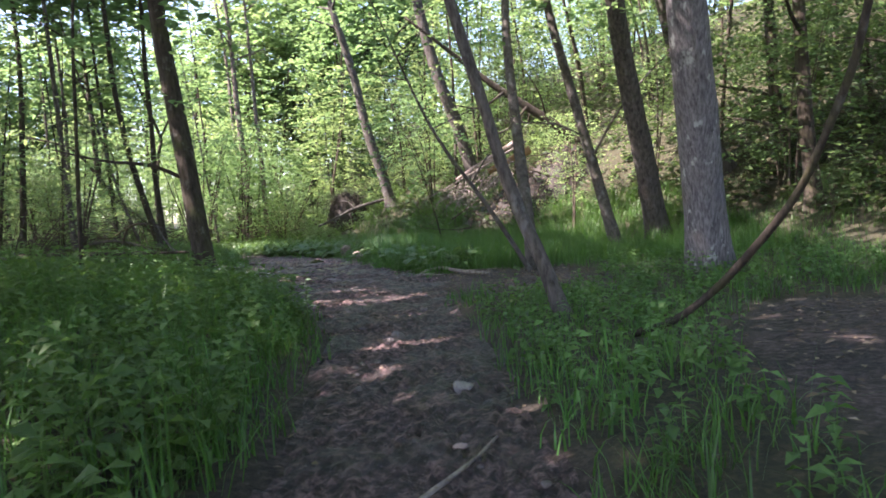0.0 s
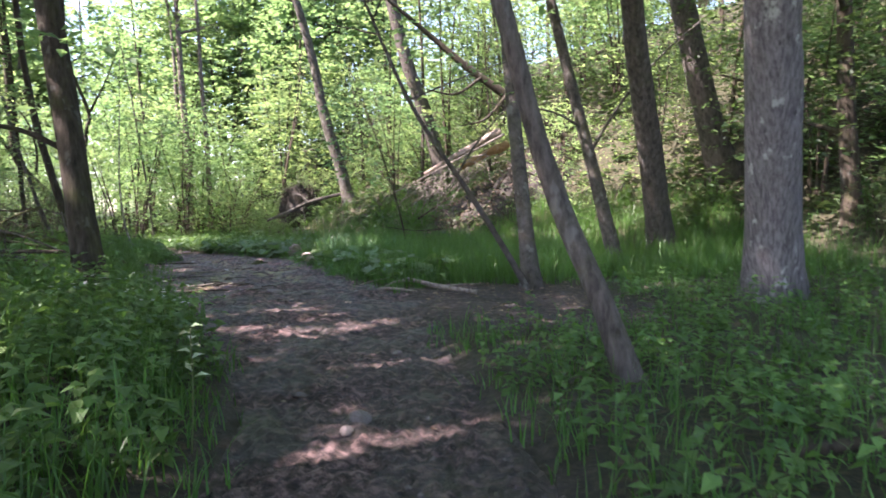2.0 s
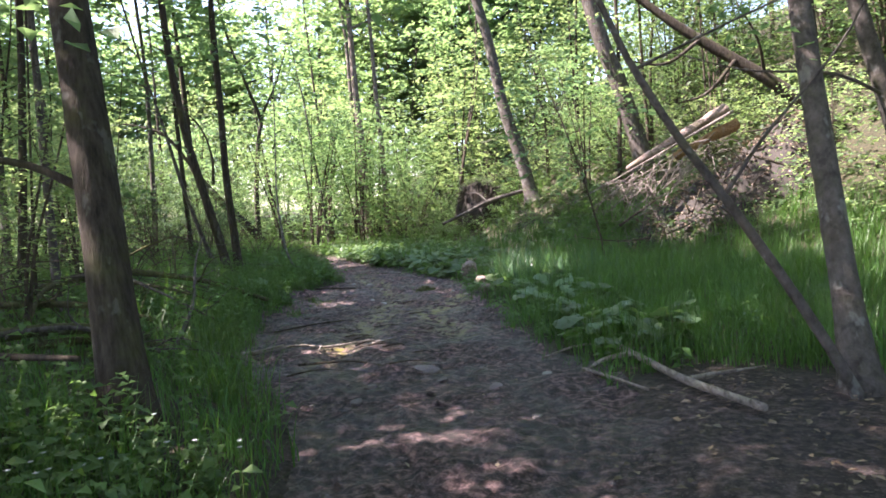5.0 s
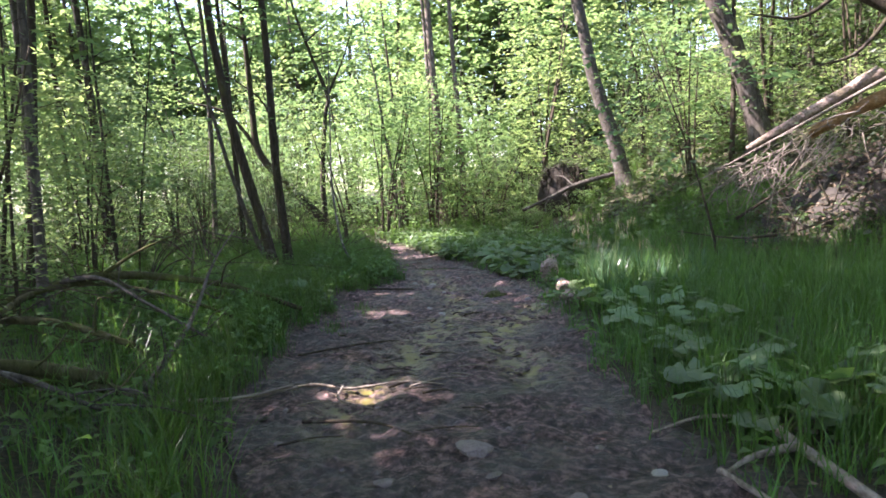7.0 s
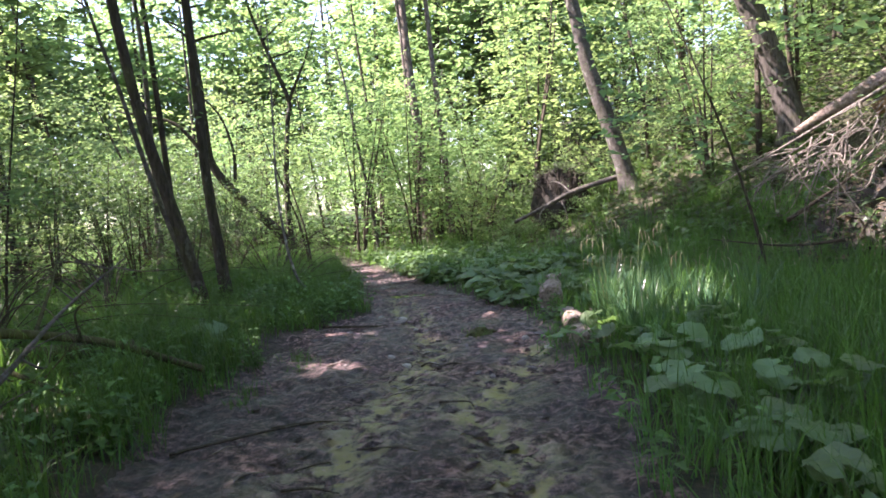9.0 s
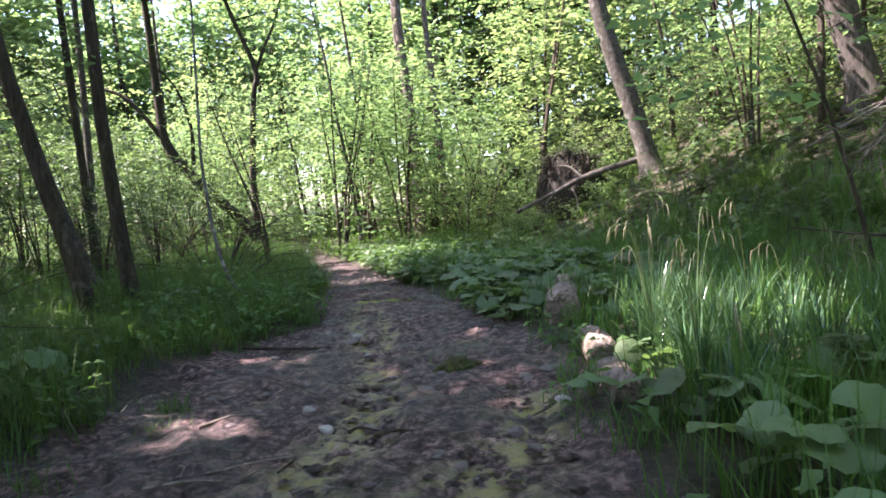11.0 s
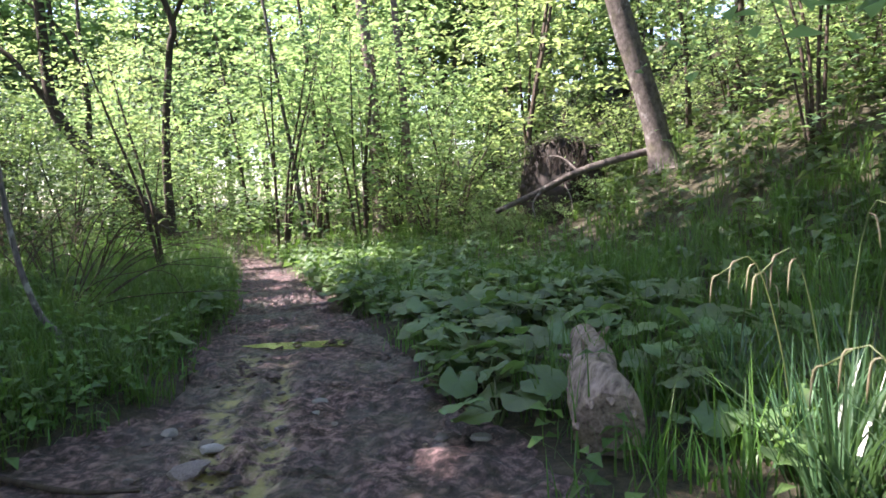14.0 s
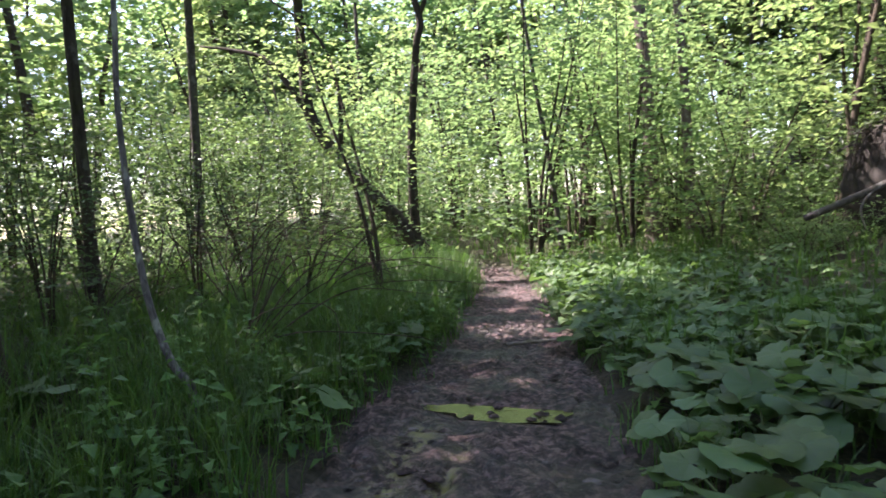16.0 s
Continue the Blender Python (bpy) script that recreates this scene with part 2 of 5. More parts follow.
M_DEADTWIG = bark_material("dead_twig", (0.07, 0.056, 0.05), (0.27, 0.23, 0.205), 0.0, 0.1)
M_LOG = bark_material("bare_log", (0.07, 0.05, 0.042), (0.37, 0.285, 0.25), 0.55, 0.08, (26, 3, 26))
M_ROT = bark_material("rotten_wood", (0.13, 0.07, 0.035), (0.34, 0.21, 0.11), 0.2, 0.15, (30, 9, 30))
M_MOSSLOG = bark_material("mossy_branch", (0.03, 0.027, 0.014), (0.10, 0.09, 0.05), 0.9, 0.1)
M_STONE = stone_material("stone", (0.08, 0.064, 0.064), (0.23, 0.185, 0.185))
M_PALESTONE = stone_material("pale_stone", (0.2, 0.18, 0.175), (0.38, 0.35, 0.34))
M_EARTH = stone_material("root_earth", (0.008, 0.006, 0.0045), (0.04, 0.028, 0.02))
wm, _, wnodes, wlinks, wb = nodes_of("puddle_water")
wal = noise_tex(wnodes, wlinks, 17.0, 5, 0.7, wnodes.new("ShaderNodeNewGeometry").outputs["Position"])
# mottled yellow-green base, a painted share of the foliage reflection
war = ramp(wnodes, [(0.4, (0.04, 0.038, 0.022)), (0.6, (0.12, 0.115, 0.045))])
wlinks.new(wal.outputs["Fac"], war.inputs["Fac"])
wlinks.new(war.outputs["Color"], wb.inputs["Base Color"])
wb.inputs["Roughness"].default_value = 0.14
wbn = noise_tex(wnodes, wlinks, 7.0, 3, 0.5, wnodes.new("ShaderNodeNewGeometry").outputs["Position"])
wbp = wnodes.new("ShaderNodeBump")
wbp.inputs["Strength"].default_value, wbp.inputs["Distance"].default_value = 0.25, 0.02
wlinks.new(wbn.outputs["Fac"], wbp.inputs["Height"])
wlinks.new(wbp.outputs["Normal"], wb.inputs["Normal"])
M_WATER = wm

# ---- mesh helpers ----
rng = np.random.default_rng(7)


def mesh_of(name, verts, faces, material, smooth=False):
    """A mesh from arrays: verts (n, 3), faces (m, 3 or 4)."""
    verts, faces = np.asarray(verts, dtype=np.float32), np.asarray(faces, dtype=np.int32)
    me = bpy.data.meshes.new(name)
    k = faces.shape[1]
    me.vertices.add(len(verts))
    me.vertices.foreach_set("co", verts.ravel())
    me.loops.add(faces.size)
    me.loops.foreach_set("vertex_index", faces.ravel())
    me.polygons.add(len(faces))
    me.polygons.foreach_set("loop_start", np.arange(0, faces.size, k, dtype=np.int32))
    me.polygons.foreach_set("use_smooth", np.full(len(faces), smooth, dtype=bool))
    me.update(calc_edges=True)
    me.validate()
    me.materials.append(material)
    return me


def part(name, me, parent, label=""):
    ob = new(name, me)
    ob.parent = parent
    return tagged(ob, label)


def empty_at(name, x, y, z, label, category, group="", kind=""):
    ob = new(name)
    ob.empty_display_size = 0.1
    ob.matrix_basis = Matrix.Translation((x, y, z))
    return tagged(ob, label, category, group, kind)


def join(parts):
    vs, fs, n = [], [], 0
    for v, f in parts:
        vs.append(v)
        fs.append(np.asarray(f) + n)
        n += len(v)
    return np.concatenate(vs), np.concatenate(fs)


def smooth_line(pts, n):
    """n points on a Catmull-Rom curve through pts."""
    p = np.asarray(pts, dtype=float)
    p = np.vstack([2 * p[0] - p[1], p, 2 * p[-1] - p[-2]])
    k = len(p) - 3
    out = []
    for u in np.linspace(0, k - 1e-6, n):
        i = int(u)
        t = u - i
        a, b, c, d = p[i:i + 4]
        out.append(0.5 * ((2 * b) + (c - a) * t + (2 * a - 5 * b + 4 * c - d) * t * t + (3 * b - a - 3 * c + d) * t ** 3))
    return np.array(out)


def tube(pts, radii, sides=10, rough=0.0, cap=True):
    pts, radii = np.asarray(pts, dtype=float), np.asarray(radii, dtype=float)
    tan = np.gradient(pts, axis=0)
    tan /= np.linalg.norm(tan, axis=1)[:, None] + 1e-9
    ref = np.array([1.0, 0.0, 0.0]) if abs(tan[0, 0]) < 0.8 else np.array([0.0, 1.0, 0.0])
    a = ref - tan * (tan @ ref)[:, None]
    a /= np.linalg.norm(a, axis=1)[:, None]
    b = np.cross(tan, a)
    ang = np.linspace(0, 2 * math.pi, sides, endpoint=False)
    r = radii[:, None] * np.ones(sides)
    if rough:
        ph = rng.uniform(0, 6.28, 6)
        s = np.linspace(0, len(pts) * 0.35, len(pts))[:, None]
        r = r * (1 + rough * (np.sin(3 * ang + ph[0] + s * 0.4) * 0.4 + np.sin(5 * ang + ph[1] - s * 0.7) * 0.3 + np.sin(2 * ang + s * 1.3 + ph[2]) * 0.4
                              + rng.normal(0, 0.25, r.shape)))
    v = pts[:, None, :] + r[:, :, None] * (np.cos(ang)[None, :, None] * a[:, None, :] + np.sin(ang)[None, :, None] * b[:, None, :])
    n = len(pts)
    v = v.reshape(-1, 3)
    i, j = np.meshgrid(np.arange(n - 1), np.arange(sides), indexing="ij")
    j2 = (j + 1) % sides
    f = np.stack([i * sides + j, i * sides + j2, (i + 1) * sides + j2, (i + 1) * sides + j], -1).reshape(-1, 4)
    if cap:
        for ring, c in ((0, pts[0]), (n - 1, pts[-1])):
            k = len(v)
            v = np.vstack([v, c])
            e = np.arange(sides) + ring * sides
            e2 = np.roll(e, -1)
            q = np.stack([np.full(sides, k), e, e2, np.full(sides, k)], -1) if ring else np.stack([np.full(sides, k), e2, e, np.full(sides, k)], -1)
            f = np.vstack([f, q[::1]])
    return v, f


def quads_ok(v, f):
    """Turns quads with a doubled corner into two triangles' worth of plain triangles."""
    f = np.asarray(f)
    t1 = f[:, [0, 1, 2]]
    t2 = f[:, [0, 2, 3]]
    t2 = t2[t2[:, 0] != t2[:, 2]]
    return v, np.vstack([t1, t2])


def tube_mesh(name, pts, radii, material, sides=10, rough=0.0):
    v, f = quads_ok(*tube(pts, radii, sides, rough))
    return mesh_of(name, v, f, material, True)


def unit(a):
    return a / (np.linalg.norm(a, axis=-1, keepdims=True) + 1e-9)


def leaves(p, d, n, length, width, fold=0.25, droop=0.15):
    """Folded leaves: base points p, directions d, normals n (all (k, 3)), lengths and widths (k,)."""
    d = unit(d)
    s = unit(np.cross(d, n))
    n = np.cross(s, d)
    L, W = length[:, None], width[:, None]
    base, mid = p, p + d * L * 0.5
    tip = p + d * L - n * L * droop
    le = p + d * L * 0.42 - s * W * 0.5 + n * W * fold
    ri = p + d * L * 0.42 + s * W * 0.5 + n * W * fold
    k = len(p)
    v = np.stack([base, ri, tip, le, mid], 1).reshape(-1, 3)
    o = np.arange(k)[:, None] * 5
    f = np.concatenate([o + [[0, 1, 2, 4]], o + [[0, 4, 2, 3]]], 1).reshape(-1, 4)
    return v, f


def small_leaves(p, d, n, length, width, fold=0.2):
    d = unit(d)
    s = unit(np.cross(d, n))
    n = np.cross(s, d)
    L, W = length[:, None], width[:, None]
    v = np.stack([p, p + d * L * 0.45 + s * W * 0.5 + n * W * fold, p + d * L, p + d * L * 0.45 - s * W * 0.5 + n * W * fold], 1).reshape(-1, 3)
    f = (np.arange(len(p))[:, None] * 4 + [[0, 1, 2, 3]])
    return v, f


def blades(x, y, z, height, width, lean, azim, segs=3):
    """Curved, tapering grass blades."""
    k = len(x)
    out = []
    dx, dy = np.cos(azim), np.sin(azim)
    sx, sy = -dy, dx
    for i in range(segs + 1):
        t = i / segs
        off = lean * height * t ** 1.9
        h = height * (t - 0.28 * np.minimum(lean, 1.6) * t ** 2.4)
        w = width * (1 - t ** 1.7) * 0.5 + 0.0004
        cx, cy, cz = x + dx * off, y + dy * off, z + h
        out.append(np.stack([cx - sx * w, cy - sy * w, cz], -1))
        out.append(np.stack([cx + sx * w, cy + sy * w, cz], -1))
    v = np.stack(out, 1).reshape(-1, 3)
    o = np.arange(k)[:, None] * (2 * (segs + 1))
    f = np.concatenate([o + [[2 * i, 2 * i + 1, 2 * i + 3, 2 * i + 2]] for i in range(segs)], 1).reshape(-1, 4)
    return v, f


# ---- the lie of the land ----
# stations of the path: y, middle x, half width
PY = np.array([-40, -6, 3.3, 6.7, 9.2, 11.5, 13.5, 15.2, 17.5, 19.3, 20.8, 22.0, 24.1, 26.0, 28.4, 30.2, 31.0, 200.0])
PX = np.array([6.0, 1.9, 1.07, 0.40, -0.45, -1.25, -2.65, -3.6, -4.5, -5.15, -5.65, -6.7, -8.2, -9.9, -12.0, -13.9, -15.2, -60.0])
PW = np.array([0.6, 0.6, 0.57, 0.63, 0.85, 1.40, 1.75, 1.65, 1.65, 1.50, 1.15, 1.0, 0.80, 0.65, 0.5, 0.35, -0.6, -0.6])


def waves(x, y, f, seed):
    r = np.random.default_rng(seed)
    out = 0
    for i in range(5):
        a, p = r.uniform(0, 6.28), r.uniform(0, 6.28)
        k = f * (0.6 + 0.35 * i)
        out = out + np.sin(k * (np.cos(a) * x + np.sin(a) * y) + p) / (1 + 0.5 * i)
    return out * 0.4


def path_mid(y):
    return np.interp(y, PY, PX)


def path_half(x, y):
    return np.interp(y, PY, PW) * (1 + 0.16 * waves(x * 0.3, y, 3.1, 5))


def off_path(x, y):
    """Metres outside the path's edge (negative on it), measured along x."""
    return np.abs(x - path_mid(y)) - path_half(x, y)


def bare_patch(x, y):
    """1 where litter lies open beside the path."""
    w = 0.35 * waves(x, y, 2.2, 9)
    a = ((x - 1.2) / 1.55) ** 2 + ((y - 11.0) / 2.0) ** 2
    b = ((x - 4.4) / 1.9) ** 2 + ((y - 5.4) / 2.6) ** 2
    c = ((x + 6.3) / 0.8) ** 2 + ((y - 18.6) / 1.3) ** 2
    return np.clip(1.6 * (1.2 + w - np.minimum(np.minimum(a, b), c)), 0, 1)


def foot(y):
    """Where the foot of the slope runs."""
    return np.interp(y, [4, 10, 17, 20, 23, 27, 35, 70], [9.5, 8.2, 5.2, 2.2, -1.3, -4.6, -9.5, -31.0])


def land(x, y):
    x, y = np.asarray(x, dtype=float), np.asarray(y, dtype=float)
    s = x - foot(y)
    hill = 0.5 * np.log1p(np.exp(np.clip(s * 1.6, -30, 30))) / 1.6 + 0.5 * np.clip(s - 18.75, 0, None)
    hill = 16 * np.tanh(hill / 16)
    d = path_mid(y) - path_half(x, y) - x
    bank = 0.62 * (1 - np.exp(-np.clip(d - 0.3, 0, None) / 3.2)) * np.clip((y - 1) / 6, 0.15, 1)
    far = 0.03 * np.clip(y - 25, 0, 60)
    back = -0.10 * np.clip(3.6 - y, 0, 5)
    o = off_path(x, y)
    lip = 0.07 * np.clip(o / 0.35, 0, 1)
    return hill + bank + far + back + lip + 0.05 * waves(x, y, 0.9, 3) * np.clip(o, 0, 1) + 0.012 * waves(x, y, 5.0, 4)


# ---- ground and path ----
gx = np.concatenate([-np.geomspace(400, 14, 24), np.arange(-13.9, 8.0, 0.19), np.geomspace(8.2, 400, 26)])
gy = np.concatenate([-np.geomspace(300, 3, 16), np.arange(-2.9, 33, 0.19), np.geomspace(33.2, 400, 26)])
X, Y = np.meshgrid(gx, gy, indexing="ij")
Z = land(X, Y) - 0.06 * np.clip(-off_path(X, Y) / 0.25 + 0.4, 0, 1)
nx, ny = len(gx), len(gy)
i, j = np.meshgrid(np.arange(nx - 1), np.arange(ny - 1), indexing="ij")
GF = np.stack([i * ny + j, (i + 1) * ny + j, (i + 1) * ny + j + 1, i * ny + j + 1], -1).reshape(-1, 4)
gme = mesh_of("ground", np.stack([X, Y, Z], -1).reshape(-1, 3), GF, M_GROUND, True)
at = gme.attributes.new("bare", "FLOAT", "POINT")
at.data.foreach_set("value", np.maximum(bare_patch(X, Y), np.clip(1 - off_path(X, Y) / 0.3, 0, 1)).ravel().astype(np.float32))
tagged(new("ground", gme), "dark forest soil with leaf litter and low green cover", "ground", kind="structure")

rows_y = np.arange(-5.5, 30.6, 0.06)
cols = np.linspace(-1.12, 1.12, 46)
C, R = np.meshgrid(cols, rows_y, indexing="ij")
PXX = path_mid(R) + C * path_half(path_mid(R), R)
mud = 0.02 * waves(PXX, R, 6.0, 21) + 0.022 * waves(PXX, R, 15.0, 22) + rng.normal(0, 0.010, PXX.shape)
# wet ruts: y, x and half width along each
RUTS = (([12.6, 13.6, 15.1, 16.7, 17.9, 18.6, 19.5, 20.3, 21.3, 21.9, 22.4], [-3.2, -3.5, -3.7, -4.15, -4.45, -4.84, -5.45, -6.08, -6.75, -7.2, -7.45], [0.25, 0.22, 0.3, 0.26, 0.24, 0.18, 0.15, 0.13, 0.12, 0.12, 0.1]),
        ([14.2, 15.2, 16.2, 17.5, 18.6], [-2.1, -2.5, -3.3, -3.3, -3.5], [0.2, 0.3, 0.35, 0.22, 0.15]),
        ([19.0, 20.4, 21.5, 22.2], [-4.9, -5.75, -6.5, -7.0], [0.1, 0.1, 0.09, 0.06]))
rutc = 0
for ry, rx, rw in RUTS:
    near = np.exp(-((PXX - np.interp(R, ry, rx) - 0.10 * waves(R, R * 0, 4.0, 71)) / np.interp(R, ry, rw)) ** 2)
    rutc = np.maximum(rutc, near * np.clip((R - ry[0]) / 0.6, 0, 1) * np.clip((ry[-1] - R) / 0.3, 0, 1))
churned = np.clip((R - 11.5) / 4, 0, 1) * np.clip((23.5 - R) / 2, 0, 1)
flat = 1 - np.exp(-(((PXX + 7.2) * 0.95 + (R - 22.75) * 0.3) / 0.62) ** 4 - (((R - 22.75) * 0.95 - (PXX + 7.2) * 0.3) / 0.22) ** 4)
mud = (mud + churned * 0.05 * np.abs(waves(PXX, R, 11.0, 23))) * flat
PZ = land(PXX, R) + 0.012 + mud - 0.035 * rutc - 0.10 * np.clip(np.abs(C) - 0.93, 0, 1) - 0.035 * (1 - flat)
nc, nr = len(cols), len(rows_y)
i, j = np.meshgrid(np.arange(nc - 1), np.arange(nr - 1), indexing="ij")
PF = np.stack([i * nr + j, (i + 1) * nr + j, (i + 1) * nr + j + 1, i * nr + j + 1], -1).reshape(-1, 4)
pme = mesh_of("dirt_path", np.stack([PXX, R, PZ], -1).reshape(-1, 3), PF, M_PATH, True)
pa = pme.attributes.new("rut", "FLOAT", "POINT")
pa.data.foreach_set("value", np.clip(rutc, 0, 1).ravel().astype(np.float32))
pg = pme.attributes.new("gritty", "FLOAT", "POINT")
pg.data.foreach_set("value", np.clip((R - 15.5) / 2.5, 0, 1).ravel().astype(np.float32) * np.clip((24.0 - R) / 3, 0, 1).ravel().astype(np.float32))
tagged(new("dirt_path", pme), "muddy trodden footpath of dark soil and small stones", "path", kind="structure")


def puddle(x, y, rx, ry, turn, lift=0.0):
    a = np.linspace(0, 2 * math.pi, 40, endpoint=False)
    r = 1 + 0.16 * np.sin(3 * a + x) + 0.1 * np.sin(5 * a + y) + 0.06 * np.sin(9 * a)
    px, py = rx * r * np.cos(a), ry * r * np.sin(a)
    c, s = math.cos(turn), math.sin(turn)
    qx, qy = x + c * px - s * py, y + s * px + c * py
    z = float(land(x, y)) + 0.006 + lift
    v = np.vstack([np.stack([qx, qy, np.full(40, z)], -1), [[x, y, z]]])
    f = np.stack([np.arange(40), (np.arange(40) + 1) % 40, np.full(40, 40)], -1)
    tagged(new("puddle", mesh_of("puddle", v, f, M_WATER)), "shallow rain puddle on the muddy path, reflected foliage tinted into its colour", "puddle", kind="structure")


puddle(-7.2, 22.75, 0.56, 0.17, 0.31, -0.006)

# ---- trees ----


def spray(o, az, length, rise, k, size, flat=0.35):
    """A leafy twig: alternate leaves along a drooping line. Returns points, directions, normals, sizes and the twig's line."""
    t = np.linspace(0.12, 1, k)
    dirv = np.array([math.cos(az), math.sin(az), 0.0])
    line = o + dirv * (t * length)[:, None]
    line[:, 2] += rise * length * t - 0.30 * length * t ** 2
    side = np.where(np.arange(k) % 2 == 0, 1.0, -1.0)
    sv = np.array([-math.sin(az), math.cos(az), 0.0])
    d = dirv * 0.55 + sv * side[:, None] * 0.9 + rng.normal(0, 0.3, (k, 3))
    n = np.array([0, 0, 1.0]) + rng.normal(0, flat, (k, 3))
    p = line + rng.normal(0, 0.05 * length, (k, 3))
    return p, d, n, size * rng.uniform(0.6, 1.25, k)


# spots lit through holes cut in the crowns: x, y, z and half width
GAPS = np.array([(-0.35, 9.75, 0.0, 0.26), (-0.75, 9.5, 0.0, 0.25), (0.52, 6.4, 0.0, 0.26), (-3.7, 13.75, 0.0, 0.3), (-3.1, 14.1, 0.0, 0.28), (-1.3, 10.95, 0.0, 0.2), (-2.75, 19.2, 1.0, 0.6), (-2.5, 19.9, 1.1, 0.5), (-2.95, 18.7, 0.7, 0.45), (-1.9, 6.6, 0.5, 0.3), (-2.7, 8.4, 0.5, 0.35), (-5.6, 17.0, 0.5, 0.35), (-5.4, 13.4, 0.4, 0.3), (-6.4, 14.9, 0.5, 0.35), (-10.5, 28.0, 0.6, 1.2), (-9.2, 25.4, 0.4, 0.7), (-0.27, 6.16, 0.5, 0.16), (-3.15, 19.0, 0.2, 0.3), (-2.9, 18.4, 0.15, 0.25),
                 (-4.6, 16.9, 0.0, 0.16), (-4.1, 18.2, 0.0, 0.18), (-4.53, 20.3, 0.0, 0.24), (-5.62, 18.36, 0.0, 0.2), (-3.1, 20.5, 0.5, 0.5), (-2.9, 20.1, 0.3, 0.4), (-3.83, 18.75, 0.0, 0.26), (-3.53, 18.1, 0.0, 0.16), (-4.79, 17.85, 0.0, 0.15), (-5.9, 17.4, 0.1, 0.22), (1.9, 23.1, 3.5, 0.5), (-0.2, 22.0, 1.8, 0.7), (3.2, 25.0, 3.6, 1.3), (5.0, 24.0, 4.6, 1.2), (1.0, 27.0, 3.5, 1.2)])
SUN_LINE = unit(np.array(SUN_TO))


def crown_mesh(name, material, sprays, size, per=14, aspect=0.62, two=False, at=None):
    P, D, N, S = [], [], [], []
    for o, az, ln, rise in sprays:
        p, d, n, s = spray(np.asarray(o, dtype=float), az, ln, rise, per, size)
        P.append(p), D.append(d), N.append(n), S.append(s)
    P, D, N, S = (np.concatenate(a) for a in (P, D, N, S))
    if at is not None:
        keep = np.ones(len(P), dtype=bool)
        # drop the leaves on the sun's line to each chosen spot
        for g in GAPS:
            r = P + at - g[:3]
            keep &= np.linalg.norm(r - (r @ SUN_LINE)[:, None] * SUN_LINE, axis=1) > g[3]
        P, D, N, S = P[keep], D[keep], N[keep], S[keep]
    v, f = (leaves if two else small_leaves)(P, D, N, S, S * aspect)
    return mesh_of(name, v, f, material)


def branch_line(o, az, length, rise, n=7, wob=0.06):
    t = np.linspace(0, 1, n)
    p = np.zeros((n, 3))
    p[:, 0], p[:, 1] = math.cos(az) * length * t, math.sin(az) * length * t
    p[:, 2] = rise * length * t - 0.12 * length * t * t
    p += np.cumsum(rng.normal(0, wob * length / n, (n, 3)), 0) * (t[:, None] > 0)
    return p + o


def tree(name, pts, dia, material, label, leaf=None, leaf_size=0.20, crown_r=2.6, top=13.0, low=5.0, sprays=170, limbs=(), base=None, flare=1.55, sides=14, group="", per=14, category="tree"):
    """A tree through points of its trunk, carried on upwards to its top. limbs: lists of points with a diameter."""
    pts = [tuple(p) for p in pts]
    b = base or pts[0]
    bz = float(land(b[0], b[1]))
    root = empty_at(name, b[0], b[1], bz - 0.05, label, category, group)
    o = np.array([b[0], b[1], bz - 0.05])
    line = [np.array([b[0], b[1], bz - 0.12])] + [np.array(p) for p in pts if p[2] > bz + 0.08]
    d = line[-1] - line[-2]
    d = d / np.linalg.norm(d)
    while line[-1][2] < top:
        d = unit(d + np.array([rng.normal(0, 0.05), rng.normal(0, 0.05), 0.10]))
        line.append(line[-1] + d * 1.6)
    n = 46
    curve = smooth_line(np.array(line) - o, n)
    h = np.clip(curve[:, 2] / (top + 0.01), 0, 1)
    rad = dia / 2 * (1 - 0.78 * h ** 1.1) * (1 + (flare - 1) * np.exp(-np.clip(curve[:, 2], 0, None) / 0.28))
    part("trunk", tube_mesh("trunk", curve, rad, material, sides, 0.07), root)
    for lp, ld in limbs:
        q = smooth_line(np.array(lp) - o, 14)
        part("limb", tube_mesh("limb", q, np.linspace(ld / 2, ld / 7, 14), material, 7, 0.06), root)
    if leaf is None:
        return root
    sp = []
    zs = curve[:, 2]
    for k in range(7):
        z0 = rng.uniform(low, top * 0.9)
        c = curve[np.argmin(np.abs(zs - z0))]
        az = rng.uniform(0, 6.28)
        bl = branch_line(c, az, crown_r * rng.uniform(0.5, 0.9), 0.45)
        part("limb", tube_mesh("limb", bl, np.linspace(dia * 0.16, dia * 0.03, len(bl)), material, 6), root)
    for k in range(sprays):
        z0 = rng.uniform(low, top + 0.5)
        c = curve[np.argmin(np.abs(zs - z0))]
        az = rng.uniform(0, 6.28)
        rr = crown_r * math.sqrt(rng.uniform(0.02, 1)) * (0.45 + 0.55 * math.sin(math.pi * min(1, max(0.05, (z0 - low + 0.6) / (top - low + 1.2)))))
        sp.append((c + np.array([math.cos(az) * rr, math.sin(az) * rr, rng.normal(0, 0.3)]), az + rng.normal(0, 0.6), rng.uniform(0.7, 1.3), rng.uniform(-0.1, 0.35)))
    part("crown", crown_mesh("crown", leaf, sp, leaf_size, per, at=o), root)
    return root


